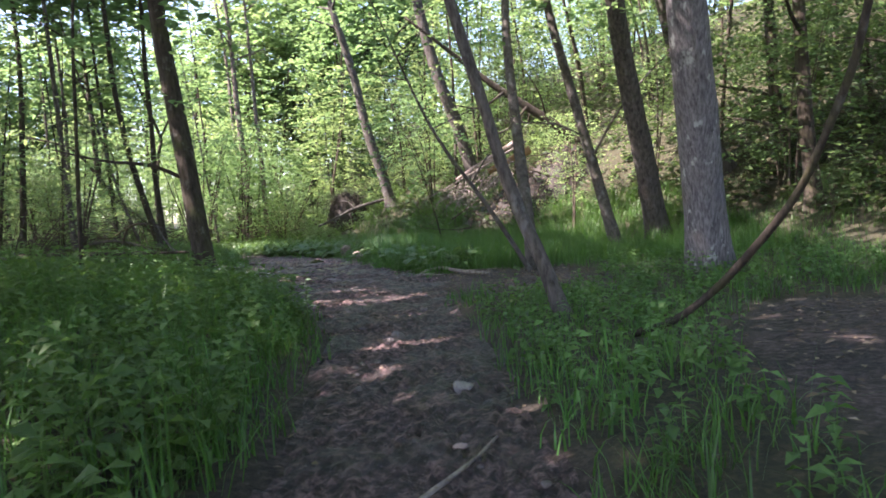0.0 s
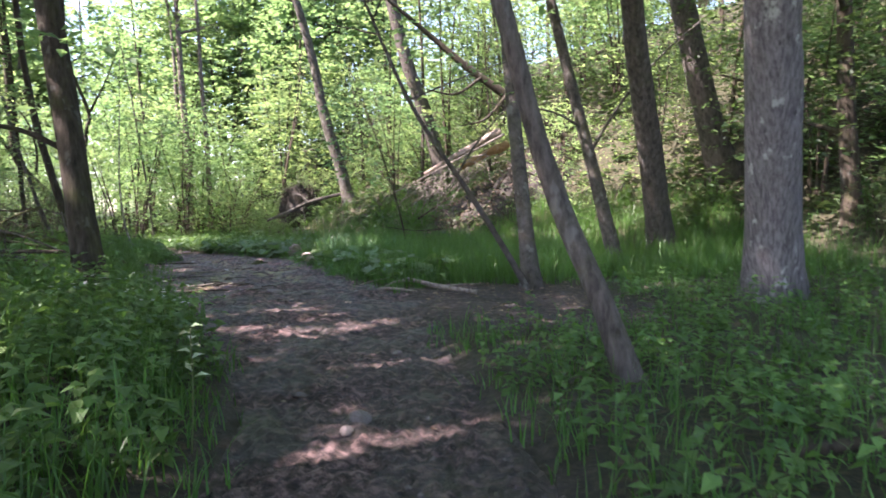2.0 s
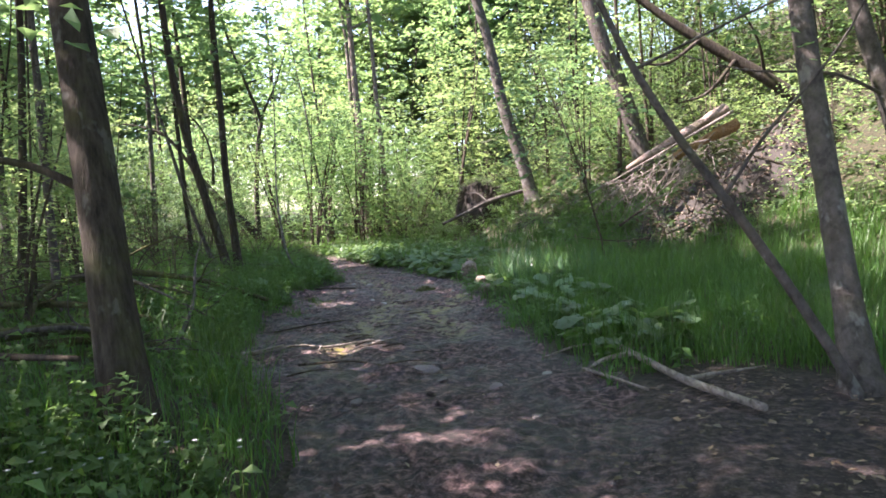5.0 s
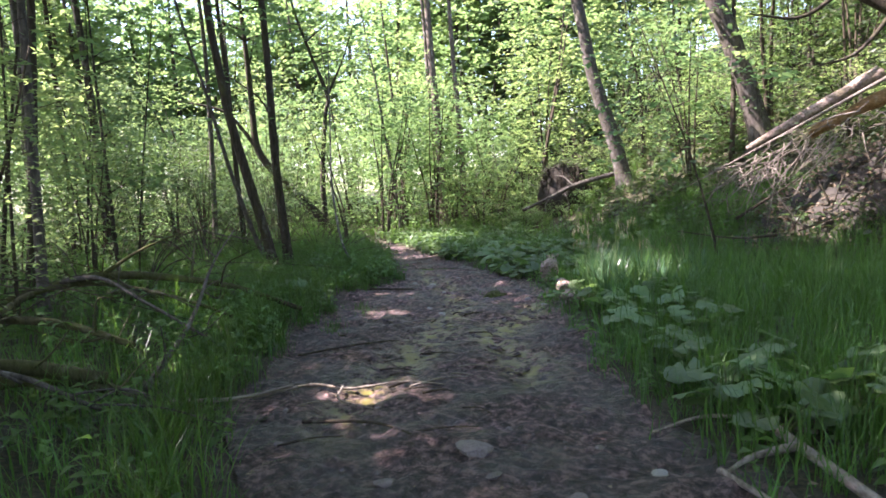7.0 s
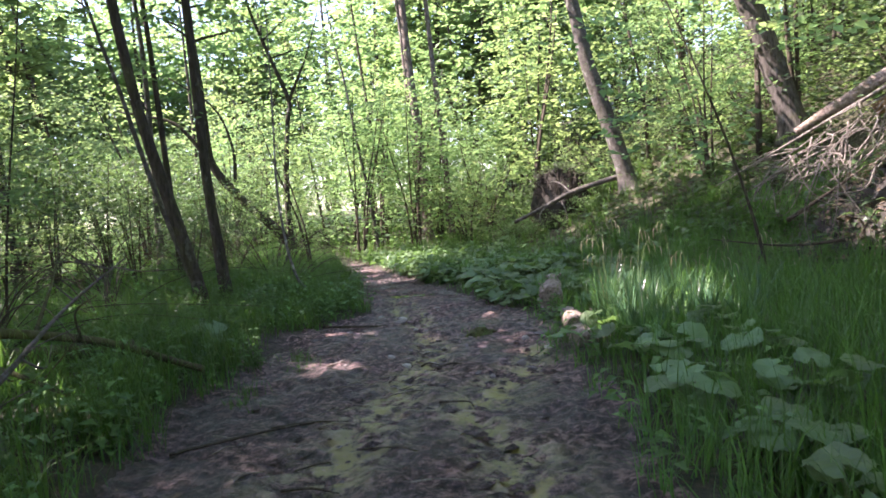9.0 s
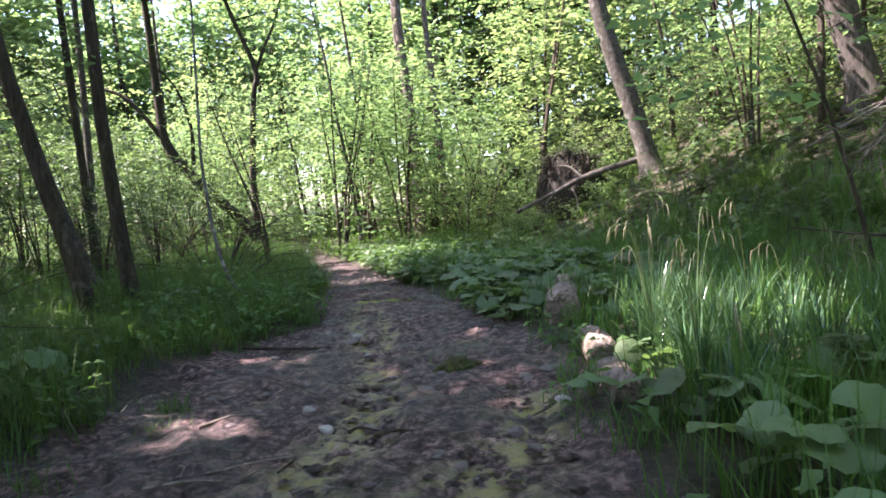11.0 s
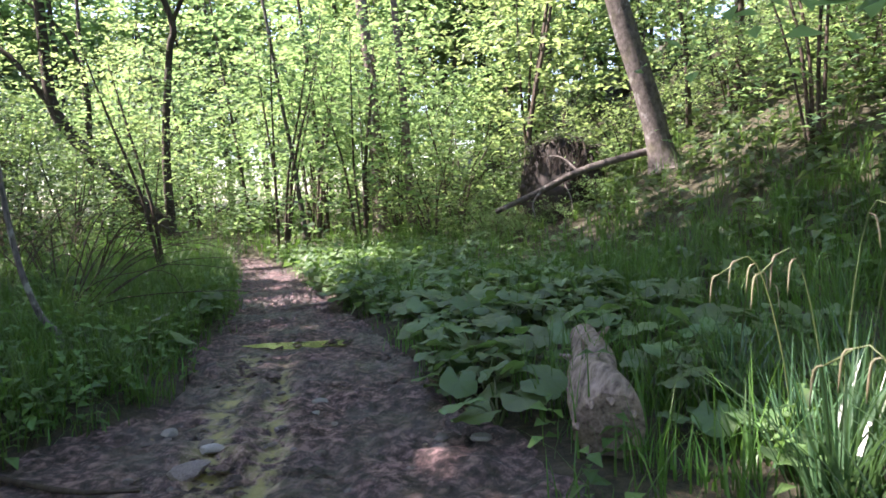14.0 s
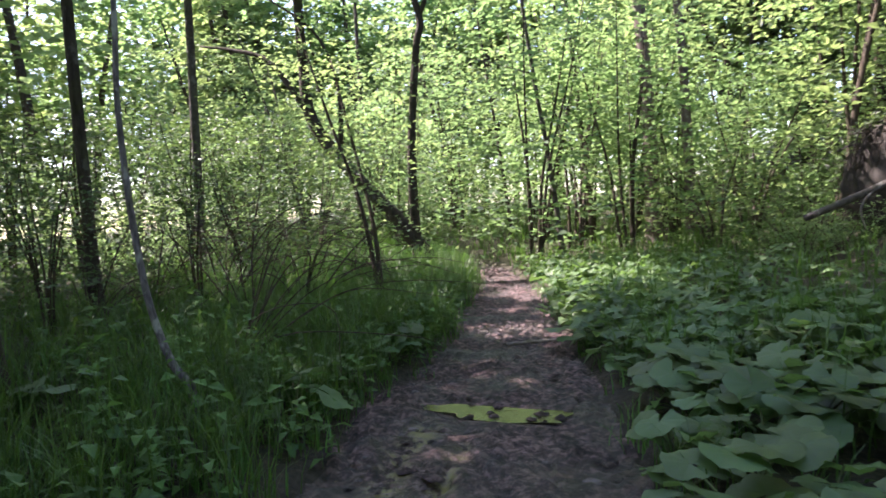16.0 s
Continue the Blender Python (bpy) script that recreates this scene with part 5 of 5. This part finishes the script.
# the fallen trunk, the sunlit log and the brush pile on the slope
fallen("fallen_tree", [(-2.0, 22.4, 7.3), (-0.6, 22.7, 6.1), (0.64, 22.9, 5.02), (2.18, 23.2, 3.91), (3.63, 23.6, 2.75), (4.6, 23.8, 2.2)], 0.03, 0.21, M_BARK_DARK, "mossy trunk fallen down the slope", "log", sides=14, lift=True,
       twigs=[([(0.9, 22.9, 4.8), (0.2, 22.4, 4.3), (-0.6, 22.0, 4.4)], 0.05), ([(1.6, 23.0, 4.3), (1.0, 22.4, 3.6), (0.4, 22.0, 3.4)], 0.05), ([(2.2, 23.2, 3.9), (2.0, 22.5, 4.6), (1.6, 22.1, 5.3)], 0.04), ([(2.9, 23.4, 3.3), (2.2, 22.6, 2.8), (1.6, 22.2, 2.7)], 0.04)])
fallen("log", [(-0.7, 22.4, 2.15), (0.1, 22.6, 2.6), (0.8, 22.8, 2.98), (1.4, 23.0, 3.3)], 0.06, 0.12, M_LOG, "sunlit barkless log on top of the brush heap", "log", sides=12, lift=True, rough=0.22)
fallen("log", [(0.3, 22.7, 2.35), (0.8, 22.85, 2.6), (1.2, 22.95, 2.8), (1.6, 23.1, 2.98)], 0.08, 0.12, M_ROT, "broken log with crumbling orange rotten wood", "log", sides=11, lift=True, rough=0.35)
heap = empty_at("brush_pile", 0.2, 22.6, float(land(0.2, 22.6)), "tangled heap of dead branches below a fallen trunk", "brush pile")
HO = np.array(heap.location)
hx, hy = np.meshgrid(np.linspace(-1, 1, 40), np.linspace(-1, 1, 30), indexing="ij")
mx_, my_ = 1.0 + hx * 2.5, 23.0 + hy * 1.3
mz = land(mx_, my_) + np.clip(0.6 + 0.34 * (mx_ - 0.3), 0.2, 1.6) * np.clip(1 - hx ** 4 - hy ** 2, 0, 1) * (0.85 + 0.35 * waves(mx_, my_, 4.0, 61)) + rng.normal(0, 0.05, mx_.shape) - 0.08
ii, jj = np.meshgrid(np.arange(39), np.arange(29), indexing="ij")
hf = np.stack([ii * 30 + jj, (ii + 1) * 30 + jj, (ii + 1) * 30 + jj + 1, ii * 30 + jj + 1], -1).reshape(-1, 4)
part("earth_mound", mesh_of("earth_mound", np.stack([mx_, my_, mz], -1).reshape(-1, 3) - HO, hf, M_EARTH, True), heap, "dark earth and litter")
k = rng.integers(0, mx_.size, 2600)
q = np.stack([mx_.ravel()[k], my_.ravel()[k], mz.ravel()[k]], -1) - HO + np.stack([rng.normal(0, 0.05, 2600), rng.normal(0, 0.05, 2600), rng.uniform(0.01, 0.1, 2600)], -1)
v, f = leaves(q, rng.normal(0, 1, (2600, 3)) * [1, 1, 0.3], np.array([0, -0.4, 1.0]) + rng.normal(0, 0.5, (2600, 3)), rng.uniform(0.06, 0.14, 2600), rng.uniform(0.04, 0.08, 2600))
tagged(part("litter", mesh_of("litter", v, f, M_DEADLEAF), heap, "dry brown leaves on the heap"), kind="stuff")
k = rng.integers(0, mx_.size, 900)
q = np.stack([mx_.ravel()[k], my_.ravel()[k], mz.ravel()[k]], -1) - HO + np.stack([rng.normal(0, 0.05, 900), rng.normal(0, 0.05, 900), rng.uniform(0.02, 0.3, 900)], -1)
v, f = leaves(q, rng.normal(0, 1, (900, 3)) * [1, 1, 0.3], np.array([0, -0.4, 1.0]) + rng.normal(0, 0.4, (900, 3)), rng.uniform(0.07, 0.17, 900), rng.uniform(0.05, 0.1, 900))
tagged(part("ivy", mesh_of("ivy", v, f, M_LEAF_DK), heap, "green leaves growing over the heap"), kind="stuff")


def heap_twig(s, e, r, wob, m=M_DEADTWIG, n=9):
    mid = (np.array(s) + np.array(e)) / 2 + rng.normal(0, wob, 3)
    part("twig", tube_mesh("twig", smooth_line(np.array([s, mid, e]) - HO, n), np.linspace(r, r * 0.25, n), m, 5, 0.1), heap)


heap_twig((1.5, 22.7, 3.2), (-1.75, 21.6, 1.5), 0.035, 0.06, M_DEADTWIG, 14)
for k in range(95):
    s = np.array([rng.uniform(-1.1, 1.2), 21.85 + rng.normal(0, 0.2), 0])
    s[2] = 2.05 + 0.38 * s[0] + rng.normal(0, 0.15)
    a, ln = rng.uniform(math.pi * 0.85, math.pi * 1.8), rng.uniform(0.4, 1.3)
    e = s + np.array([math.cos(a) * ln * 0.9, math.sin(a) * ln * 0.3, -rng.uniform(0.1, 1.0) * ln])
    e[2] = max(e[2], float(land(e[0], e[1])) + 0.05)
    heap_twig(s, e, rng.uniform(0.005, 0.014), 0.14)
    if k % 3 == 0:
        heap_twig((s + e) / 2, (s + e) / 2 + rng.normal(0, 0.25, 3), 0.006, 0.05)
for k in range(16):
    s = np.array([rng.uniform(-1.0, 2.8), 22.2 + rng.normal(0, 0.4), 0])
    s[2] = float(land(s[0], s[1])) + rng.uniform(0.2, 0.8)
    heap_twig(s, s + np.array([rng.uniform(-1.6, 1.6), rng.uniform(-0.6, 0.3), rng.uniform(0.1, 1.0)]), rng.uniform(0.015, 0.035), 0.1, M_TWIG)

# the upturned root plate and the branch leaning on it
plate = empty_at("root_plate", -6.75, 32.0, float(land(-6.75, 32.0)), "dark upturned root plate of a fallen tree", "root plate")
bm = bmesh.new()
bmesh.ops.create_icosphere(bm, subdivisions=4, radius=1)
for vv in bm.verts:
    c = vv.co
    k = 1 + 0.22 * noise.noise(c * 2.2) + 0.14 * noise.noise(c * 6.0)
    low = min(1.0, max(0.0, -c.z))
    vv.co = (c.x * (0.62 + 0.8 * low) * k, c.y * (0.45 + 0.6 * low) * k, 1.2 + min(c.z, 0.75) * (0.5 if c.z > 0 else 1.35) * k)
pm = bpy.data.meshes.new("earth")
bm.to_mesh(pm)
bm.free()
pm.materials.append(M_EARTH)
for p in pm.polygons:
    p.use_smooth = True
part("earth", pm, plate)
for k in range(70):
    x = rng.uniform(-0.7, 0.7)
    top = 1.55 - 0.5 * x * x + rng.uniform(-0.25, 0.1)
    q = smooth_line(np.array([(x, -0.3, top), (x + rng.normal(0, 0.06), -0.55, top - rng.uniform(0.1, 0.3)), (x + rng.normal(0, 0.12), -0.6, top - rng.uniform(0.35, 0.9))]), 7)
    part("rootlet", tube_mesh("rootlet", q, np.linspace(0.012, 0.003, 7), M_EARTH if k % 3 else M_TWIG, 4, 0.1), plate)
q = np.stack([rng.uniform(-1.2, 1.2, 700), rng.uniform(-0.5, 0.5, 700), np.zeros(700)], -1)
q[:, 2] = 1.64 - 0.62 * q[:, 0] ** 2 + rng.uniform(-0.12, 0.16, 700)
v, f = leaves(q, rng.normal(0, 1, (700, 3)) * [1, 1, 0.4], np.array([0, -0.3, 1.0]) + rng.normal(0, 0.4, (700, 3)), rng.uniform(0.07, 0.16, 700), rng.uniform(0.04, 0.08, 700))
tagged(part("cover", mesh_of("cover", v, f, M_LEAF_DK), plate, "green plants growing over the upturned roots"), kind="stuff")
for k in range(26):
    a = rng.uniform(0, 6.28)
    s = np.array([math.cos(a) * 0.5, -0.25, 1.25 + math.sin(a) * 0.35])
    e = s + np.array([math.cos(a) * rng.uniform(0.2, 0.7), -rng.uniform(0.1, 0.4), math.sin(a) * rng.uniform(0.1, 0.35) - 0.15])
    q = smooth_line(np.array([s, (s + e) / 2 + rng.normal(0, 0.07, 3), e]), 7)
    part("root", tube_mesh("root", q, np.linspace(0.022, 0.004, 7), M_EARTH, 5, 0.1), plate)
fallen("branch", [(-7.7, 30.3, 0.98), (-6.9, 30.8, 1.35), (-6.22, 31.1, 1.67), (-5.4, 31.5, 1.9), (-4.7, 31.9, 2.05)], 0.05, 0.085, M_BARK_SMOOTH, "pale fallen branch resting against a trunk", lift=True,
       twigs=[([(-6.9, 30.8, 1.35), (-7.0, 30.5, 1.1), (-6.9, 30.3, 0.8)], 0.025), ([(-6.2, 31.1, 1.67), (-6.6, 31.3, 2.0), (-7.1, 31.5, 2.05)], 0.03), ([(-6.5, 31.0, 1.5), (-6.3, 30.7, 1.2), (-6.2, 30.4, 0.95)], 0.02)])

# mossy stump of roots in the track
knob = empty_at("mossy_root", -4.28, 18.98, float(land(-4.28, 18.98)), "mossy knotted root poking out of the mud", "root")
bm = bmesh.new()
bmesh.ops.create_icosphere(bm, subdivisions=3, radius=1)
for vv in bm.verts:
    q = vv.co
    k = 1 + 0.35 * noise.noise(q * 1.9) + 0.25 * noise.noise(q * 5.0)
    vv.co = (q.x * 0.13 * k, q.y * 0.10 * k, 0.03 + q.z * 0.09 * k)
km = bpy.data.meshes.new("knot")
bm.to_mesh(km)
bm.free()
km.materials.append(M_MOSSLOG)
part("knot", km, knob)
for k, (a, ln) in enumerate(((0.4, 0.34), (2.5, 0.26), (4.0, 0.3), (5.4, 0.2))):
    q = smooth_line(np.array([(0.06 * math.cos(a), 0.06 * math.sin(a), 0.05), (ln * 0.5 * math.cos(a), ln * 0.5 * math.sin(a), 0.05), (ln * math.cos(a + 0.3), ln * math.sin(a + 0.3), -0.02)]), 9)
    part("root", tube_mesh("root", q, np.linspace(0.035, 0.012, 9), M_MOSSLOG, 7, 0.2), knob)
for x, y, n, h in ((-4.18, 18.9, 40, 0.16), (-4.4, 19.1, 30, 0.14), (-5.9, 17.6, 60, 0.2), (-6.2, 17.2, 60, 0.24), (-5.6, 17.2, 40, 0.16), (-5.2, 15.9, 50, 0.2), (-5.5, 16.3, 40, 0.22)):
    r, a = np.abs(rng.normal(0, 0.12, n)), rng.uniform(0, 6.28, n)
    x_, y_ = x + r * np.cos(a), y + r * np.sin(a)
    v, f = blades(x_, y_, land(x_, y_) - 0.01, h * rng.uniform(0.5, 1.2, n), rng.uniform(0.004, 0.009, n), rng.uniform(0.2, 1.0, n), rng.uniform(0, 6.28, n), 3)
    tagged(new("grass_tuft", mesh_of("grass_tuft", v, f, M_GRASS)), "small green grass tuft growing in the track", "grass", kind="stuff")

# dead twiggy thicket under the left-hand trees
for k in range(22):
    y = rng.uniform(11, 27)
    x = float(path_mid(y)) - float(path_half(0, y)) - rng.uniform(3.6, 8.0)
    z = float(land(x, y))
    root = empty_at("dead_bush", x, y, z, "leafless twiggy dead bush in the shade", "bush", "dead bushes")
    for q in range(9):
        bl = branch_line(np.array([0, 0, -0.03]), rng.uniform(0, 6.28), rng.uniform(0.6, 1.5), rng.uniform(0.4, 1.4), 8, 0.25)
        part("twig", tube_mesh("twig", bl, np.linspace(rng.uniform(0.006, 0.014), 0.002, 8), M_TWIG, 5), root)

# long dead boughs sagging over the bank
for x, y, az in ((-10.2, 22.6, 2.6), (-10.9, 23.6, 0.4), (-12.0, 24.2, 2.9), (-11.2, 21.4, 2.2), (-12.6, 25.6, 0.2), (-9.4, 22.0, 1.2), (-8.9, 17.6, 2.5), (-8.2, 15.6, 0.6), (-9.9, 18.6, 3.0), (-7.3, 12.9, 2.7), (-13.6, 23.2, 0.9), (-11.6, 23.0, 1.9), (-12.2, 22.4, 2.7), (-5.6, 9.4, 2.8), (-6.4, 10.8, 0.3)):
    z = float(land(x, y))
    root = empty_at("dead_bough", x, y, z, "tangle of thin dead boughs sagging over the undergrowth", "branch", "dead boughs")
    for q in range(12):
        a, ln, h = az + rng.normal(0, 0.7), rng.uniform(1.2, 2.8), rng.uniform(0.25, 1.2)
        d = np.array([math.cos(a), math.sin(a), 0])
        bl = smooth_line(np.array([(0, 0, -0.05), d * ln * 0.3 + [0, 0, h * 0.8], d * ln * 0.65 + [rng.normal(0, 0.15), rng.normal(0, 0.15), h], d * ln + [rng.normal(0, 0.2), rng.normal(0, 0.2), h * rng.uniform(0.3, 0.9)]]), 12)
        part("twig", tube_mesh("twig", bl, np.linspace(rng.uniform(0.005, 0.012), 0.002, 12), M_TWIG, 5, 0.08), root)

# ---- butterbur ----


def butterbur_blade(seed):
    r = np.random.default_rng(seed)
    rings, seg = 5, 22
    v = [(0, 0, 0)]
    for i in range(1, rings + 1):
        u = i / rings
        for k in range(seg):
            a = math.radians(18) + (2 * math.pi - math.radians(36)) * k / (seg - 1)
            rad = u * (1 + 0.06 * math.sin(5 * a + seed) + (0.02 * r.normal() if i == rings else 0)) * (0.86 + 0.14 * abs(math.sin(a / 2)))
            zz = 0.16 * u * u * (-1) + 0.10 * u * math.sin(3 * a + seed) * u + 0.05 * math.sin(9 * a) * u + 0.12 * u
            v.append((-rad * math.cos(a), rad * math.sin(a), zz))
    f = []
    for k in range(seg - 1):
        f.append((0, 1 + k, 2 + k))
        for i in range(rings - 1):
            a, b = 1 + i * seg + k, 1 + (i + 1) * seg + k
            f += [(a, b, b + 1), (a, b + 1, a + 1)]
    return mesh_of("leaf", v, f, M_BUTTER, True)


BLADES = [butterbur_blade(s) for s in range(5)]


def butterbur(x, y, n, size, group="butterbur along the path"):
    z = float(land(x, y))
    root = empty_at("butterbur_plant", x, y, z, "butterbur with broad round grey-green leaves", "plant", group)
    for k in range(n):
        az = rng.uniform(0, 6.28)
        h, r = rng.uniform(0.16, 0.46) * size / 0.2, rng.uniform(0.1, 0.4) * size / 0.2
        tip = np.array([math.cos(az) * r, math.sin(az) * r, h])
        stem = part("stalk", tube_mesh("stalk", smooth_line(np.array([(0, 0, -0.03), tip * [0.35, 0.35, 0.6], tip]), 6), np.linspace(0.009, 0.005, 6), M_STALK, 5), root)
        lf = part("leaf", BLADES[int(rng.integers(0, 5))], stem)
        s = size * rng.uniform(0.65, 1.2)
        lf.matrix_basis = pose(*tip, rng.normal(0, 14), rng.normal(8, 14), math.degrees(az)) @ Matrix.Diagonal((s, s, s, 1))


for x, y in ((-0.2, 13.45), (0.25, 13.75), (-0.55, 13.95), (-0.85, 14.6), (-0.1, 14.25), (-1.1, 15.3), (-0.35, 15.1), (0.4, 14.8), (-1.6, 16.1), (-0.9, 16.3), (-1.9, 17.0), (-1.25, 17.2), (-2.1, 17.7), (-1.65, 18.2)):
    butterbur(x, y, 8, 0.15)
for x, y in ((-4.95, 21.3), (-4.85, 22.0), (-4.55, 20.9), (-5.2, 22.2), (-5.4, 22.9), (-4.9, 23.1), (-6.1, 23.4), (-5.6, 23.8), (-6.7, 24.3), (-4.2, 23.6), (-3.6, 22.6), (-4.45, 22.75), (-5.05, 21.75), (-5.75, 23.1), (-5.3, 23.45), (-6.4, 23.9), (-4.6, 23.9), (-3.7, 23.3), (-5.0, 24.4), (-6.0, 24.8), (-7.3, 25.2)):
    butterbur(x, y, 7, 0.14)
for x, y in ((-7.9, 21.6), (-8.3, 22.3), (-8.6, 20.4), (-6.9, 17.3), (-8.9, 23.3)):
    butterbur(x, y, 5, 0.14)

spots = []
while len(spots) < 82:
    y = rng.uniform(20.6, 26.8)
    x = float(path_mid(y)) + float(path_half(0, y)) + rng.uniform(0.15, 3.6)
    if x < -2.9 + (y - 20.6) * 0.1 and slope(x, y) < 0.8 and all((x - a) ** 2 + (y - b) ** 2 > 0.11 for a, b in spots) and abs(x + 4.06 + (y - 21.4) * 0.3) > (0.4 if y < 22.5 else 0):
        spots.append((x, y))
        butterbur(x, y, 6, rng.uniform(0.09, 0.14))

# broad leaves lying over the broken log
for x, y in ((-2.95, 17.95), (-2.6, 17.8), (-2.65, 18.5)):
    butterbur(x, y, 4, 0.12)

# the seedling among the nettles, its sunlight painted into the pale leaf colour
seedling = empty_at("seedling", -0.3, 6.18, float(land(-0.3, 6.18)), "young seedling among nettles, leaves coloured pale as if in strong sun", "plant")
part("stem", tube_mesh("stem", smooth_line(np.array([(0, 0, -0.02), (0.02, 0.0, 0.25), (0.03, -0.02, 0.55)]), 8), np.linspace(0.005, 0.003, 8), M_STALK, 5), seedling)
for k in range(9):
    a, h = k * 2.4, 0.34 + 0.027 * k
    v, f = leaves(np.array([(0.03, -0.02, h)]), np.array([(math.cos(a), math.sin(a), 0.25)]), np.array([(0.1, -0.1, 1.0)]), np.array([0.085 - 0.004 * k]), np.array([0.04]))
    part("leaf", mesh_of("leaf", v, f, M_SUNLEAF), seedling)

# ---- sedge clumps with hanging spikes ----


def sedge(x, y, n, h, spikes=1):
    z = float(land(x, y))
    root = empty_at("sedge_clump", x, y, z, "tall pendulous sedge with drooping pale spikes", "grass clump", "sedge clumps")
    a = rng.uniform(0, 6.28, n)
    r = rng.uniform(0, 0.16, n)
    v, f = blades(r * np.cos(a), r * np.sin(a), np.full(n, -0.03), h * rng.uniform(0.4, 1.1, n), rng.uniform(0.011, 0.024, n), rng.uniform(0.05, 0.75, n), a + rng.normal(0, 0.5, n), 6)
    tagged(part("foliage", mesh_of("foliage", v, f, M_SEDGE), root), kind="stuff")
    for k in range(spikes):
        az = rng.uniform(0, 6.28)
        top = h * rng.uniform(1.15, 1.6)
        q = smooth_line(np.array([(0, 0, 0), (0.06 * math.cos(az), 0.06 * math.sin(az), top * 0.6), (0.16 * math.cos(az), 0.16 * math.sin(az), top), (0.30 * math.cos(az), 0.30 * math.sin(az), top - 0.06)]), 12)
        stem = part("stalk", tube_mesh("stalk", q, np.full(12, 0.003), M_STALK, 5), root)
        for s in range(3):
            o = q[-1 - 2 * s]
            w = smooth_line(np.array([o, o + [0.03 * math.cos(az), 0.03 * math.sin(az), -0.02], o + [0.045 * math.cos(az), 0.045 * math.sin(az), -0.13]]), 7)
            part("spike", tube_mesh("spike", w, [0.0012, 0.0022, 0.0034, 0.0038, 0.0034, 0.0026, 0.0012], M_DRYGRASS, 6), stem, "pale drooping flower spike")


for x, y, n, h in ((-2.8, 19.2, 65, 0.85), (-2.45, 18.7, 60, 0.8), (-2.95, 20.1, 65, 1.0), (-2.55, 19.7, 65, 0.95), (-2.75, 20.9, 60, 0.9), (-2.2, 20.3, 60, 0.9), (-2.3, 19.1, 60, 0.8), (-1.9, 19.6, 40, 0.8), (-3.3, 21.3, 40, 0.7), (-1.7, 20.8, 40, 0.8), (-2.0, 18.5, 55, 0.7), (-1.7, 19.1, 55, 0.75), (-2.2, 17.9, 50, 0.6), (-1.4, 18.6, 50, 0.7), (-1.3, 19.8, 50, 0.8), (-3.05, 20.6, 40, 0.8)):
    sedge(x, y, int(n * 1.6), h * 0.78, 2 if y < 20.2 and x < -2.4 else 1)
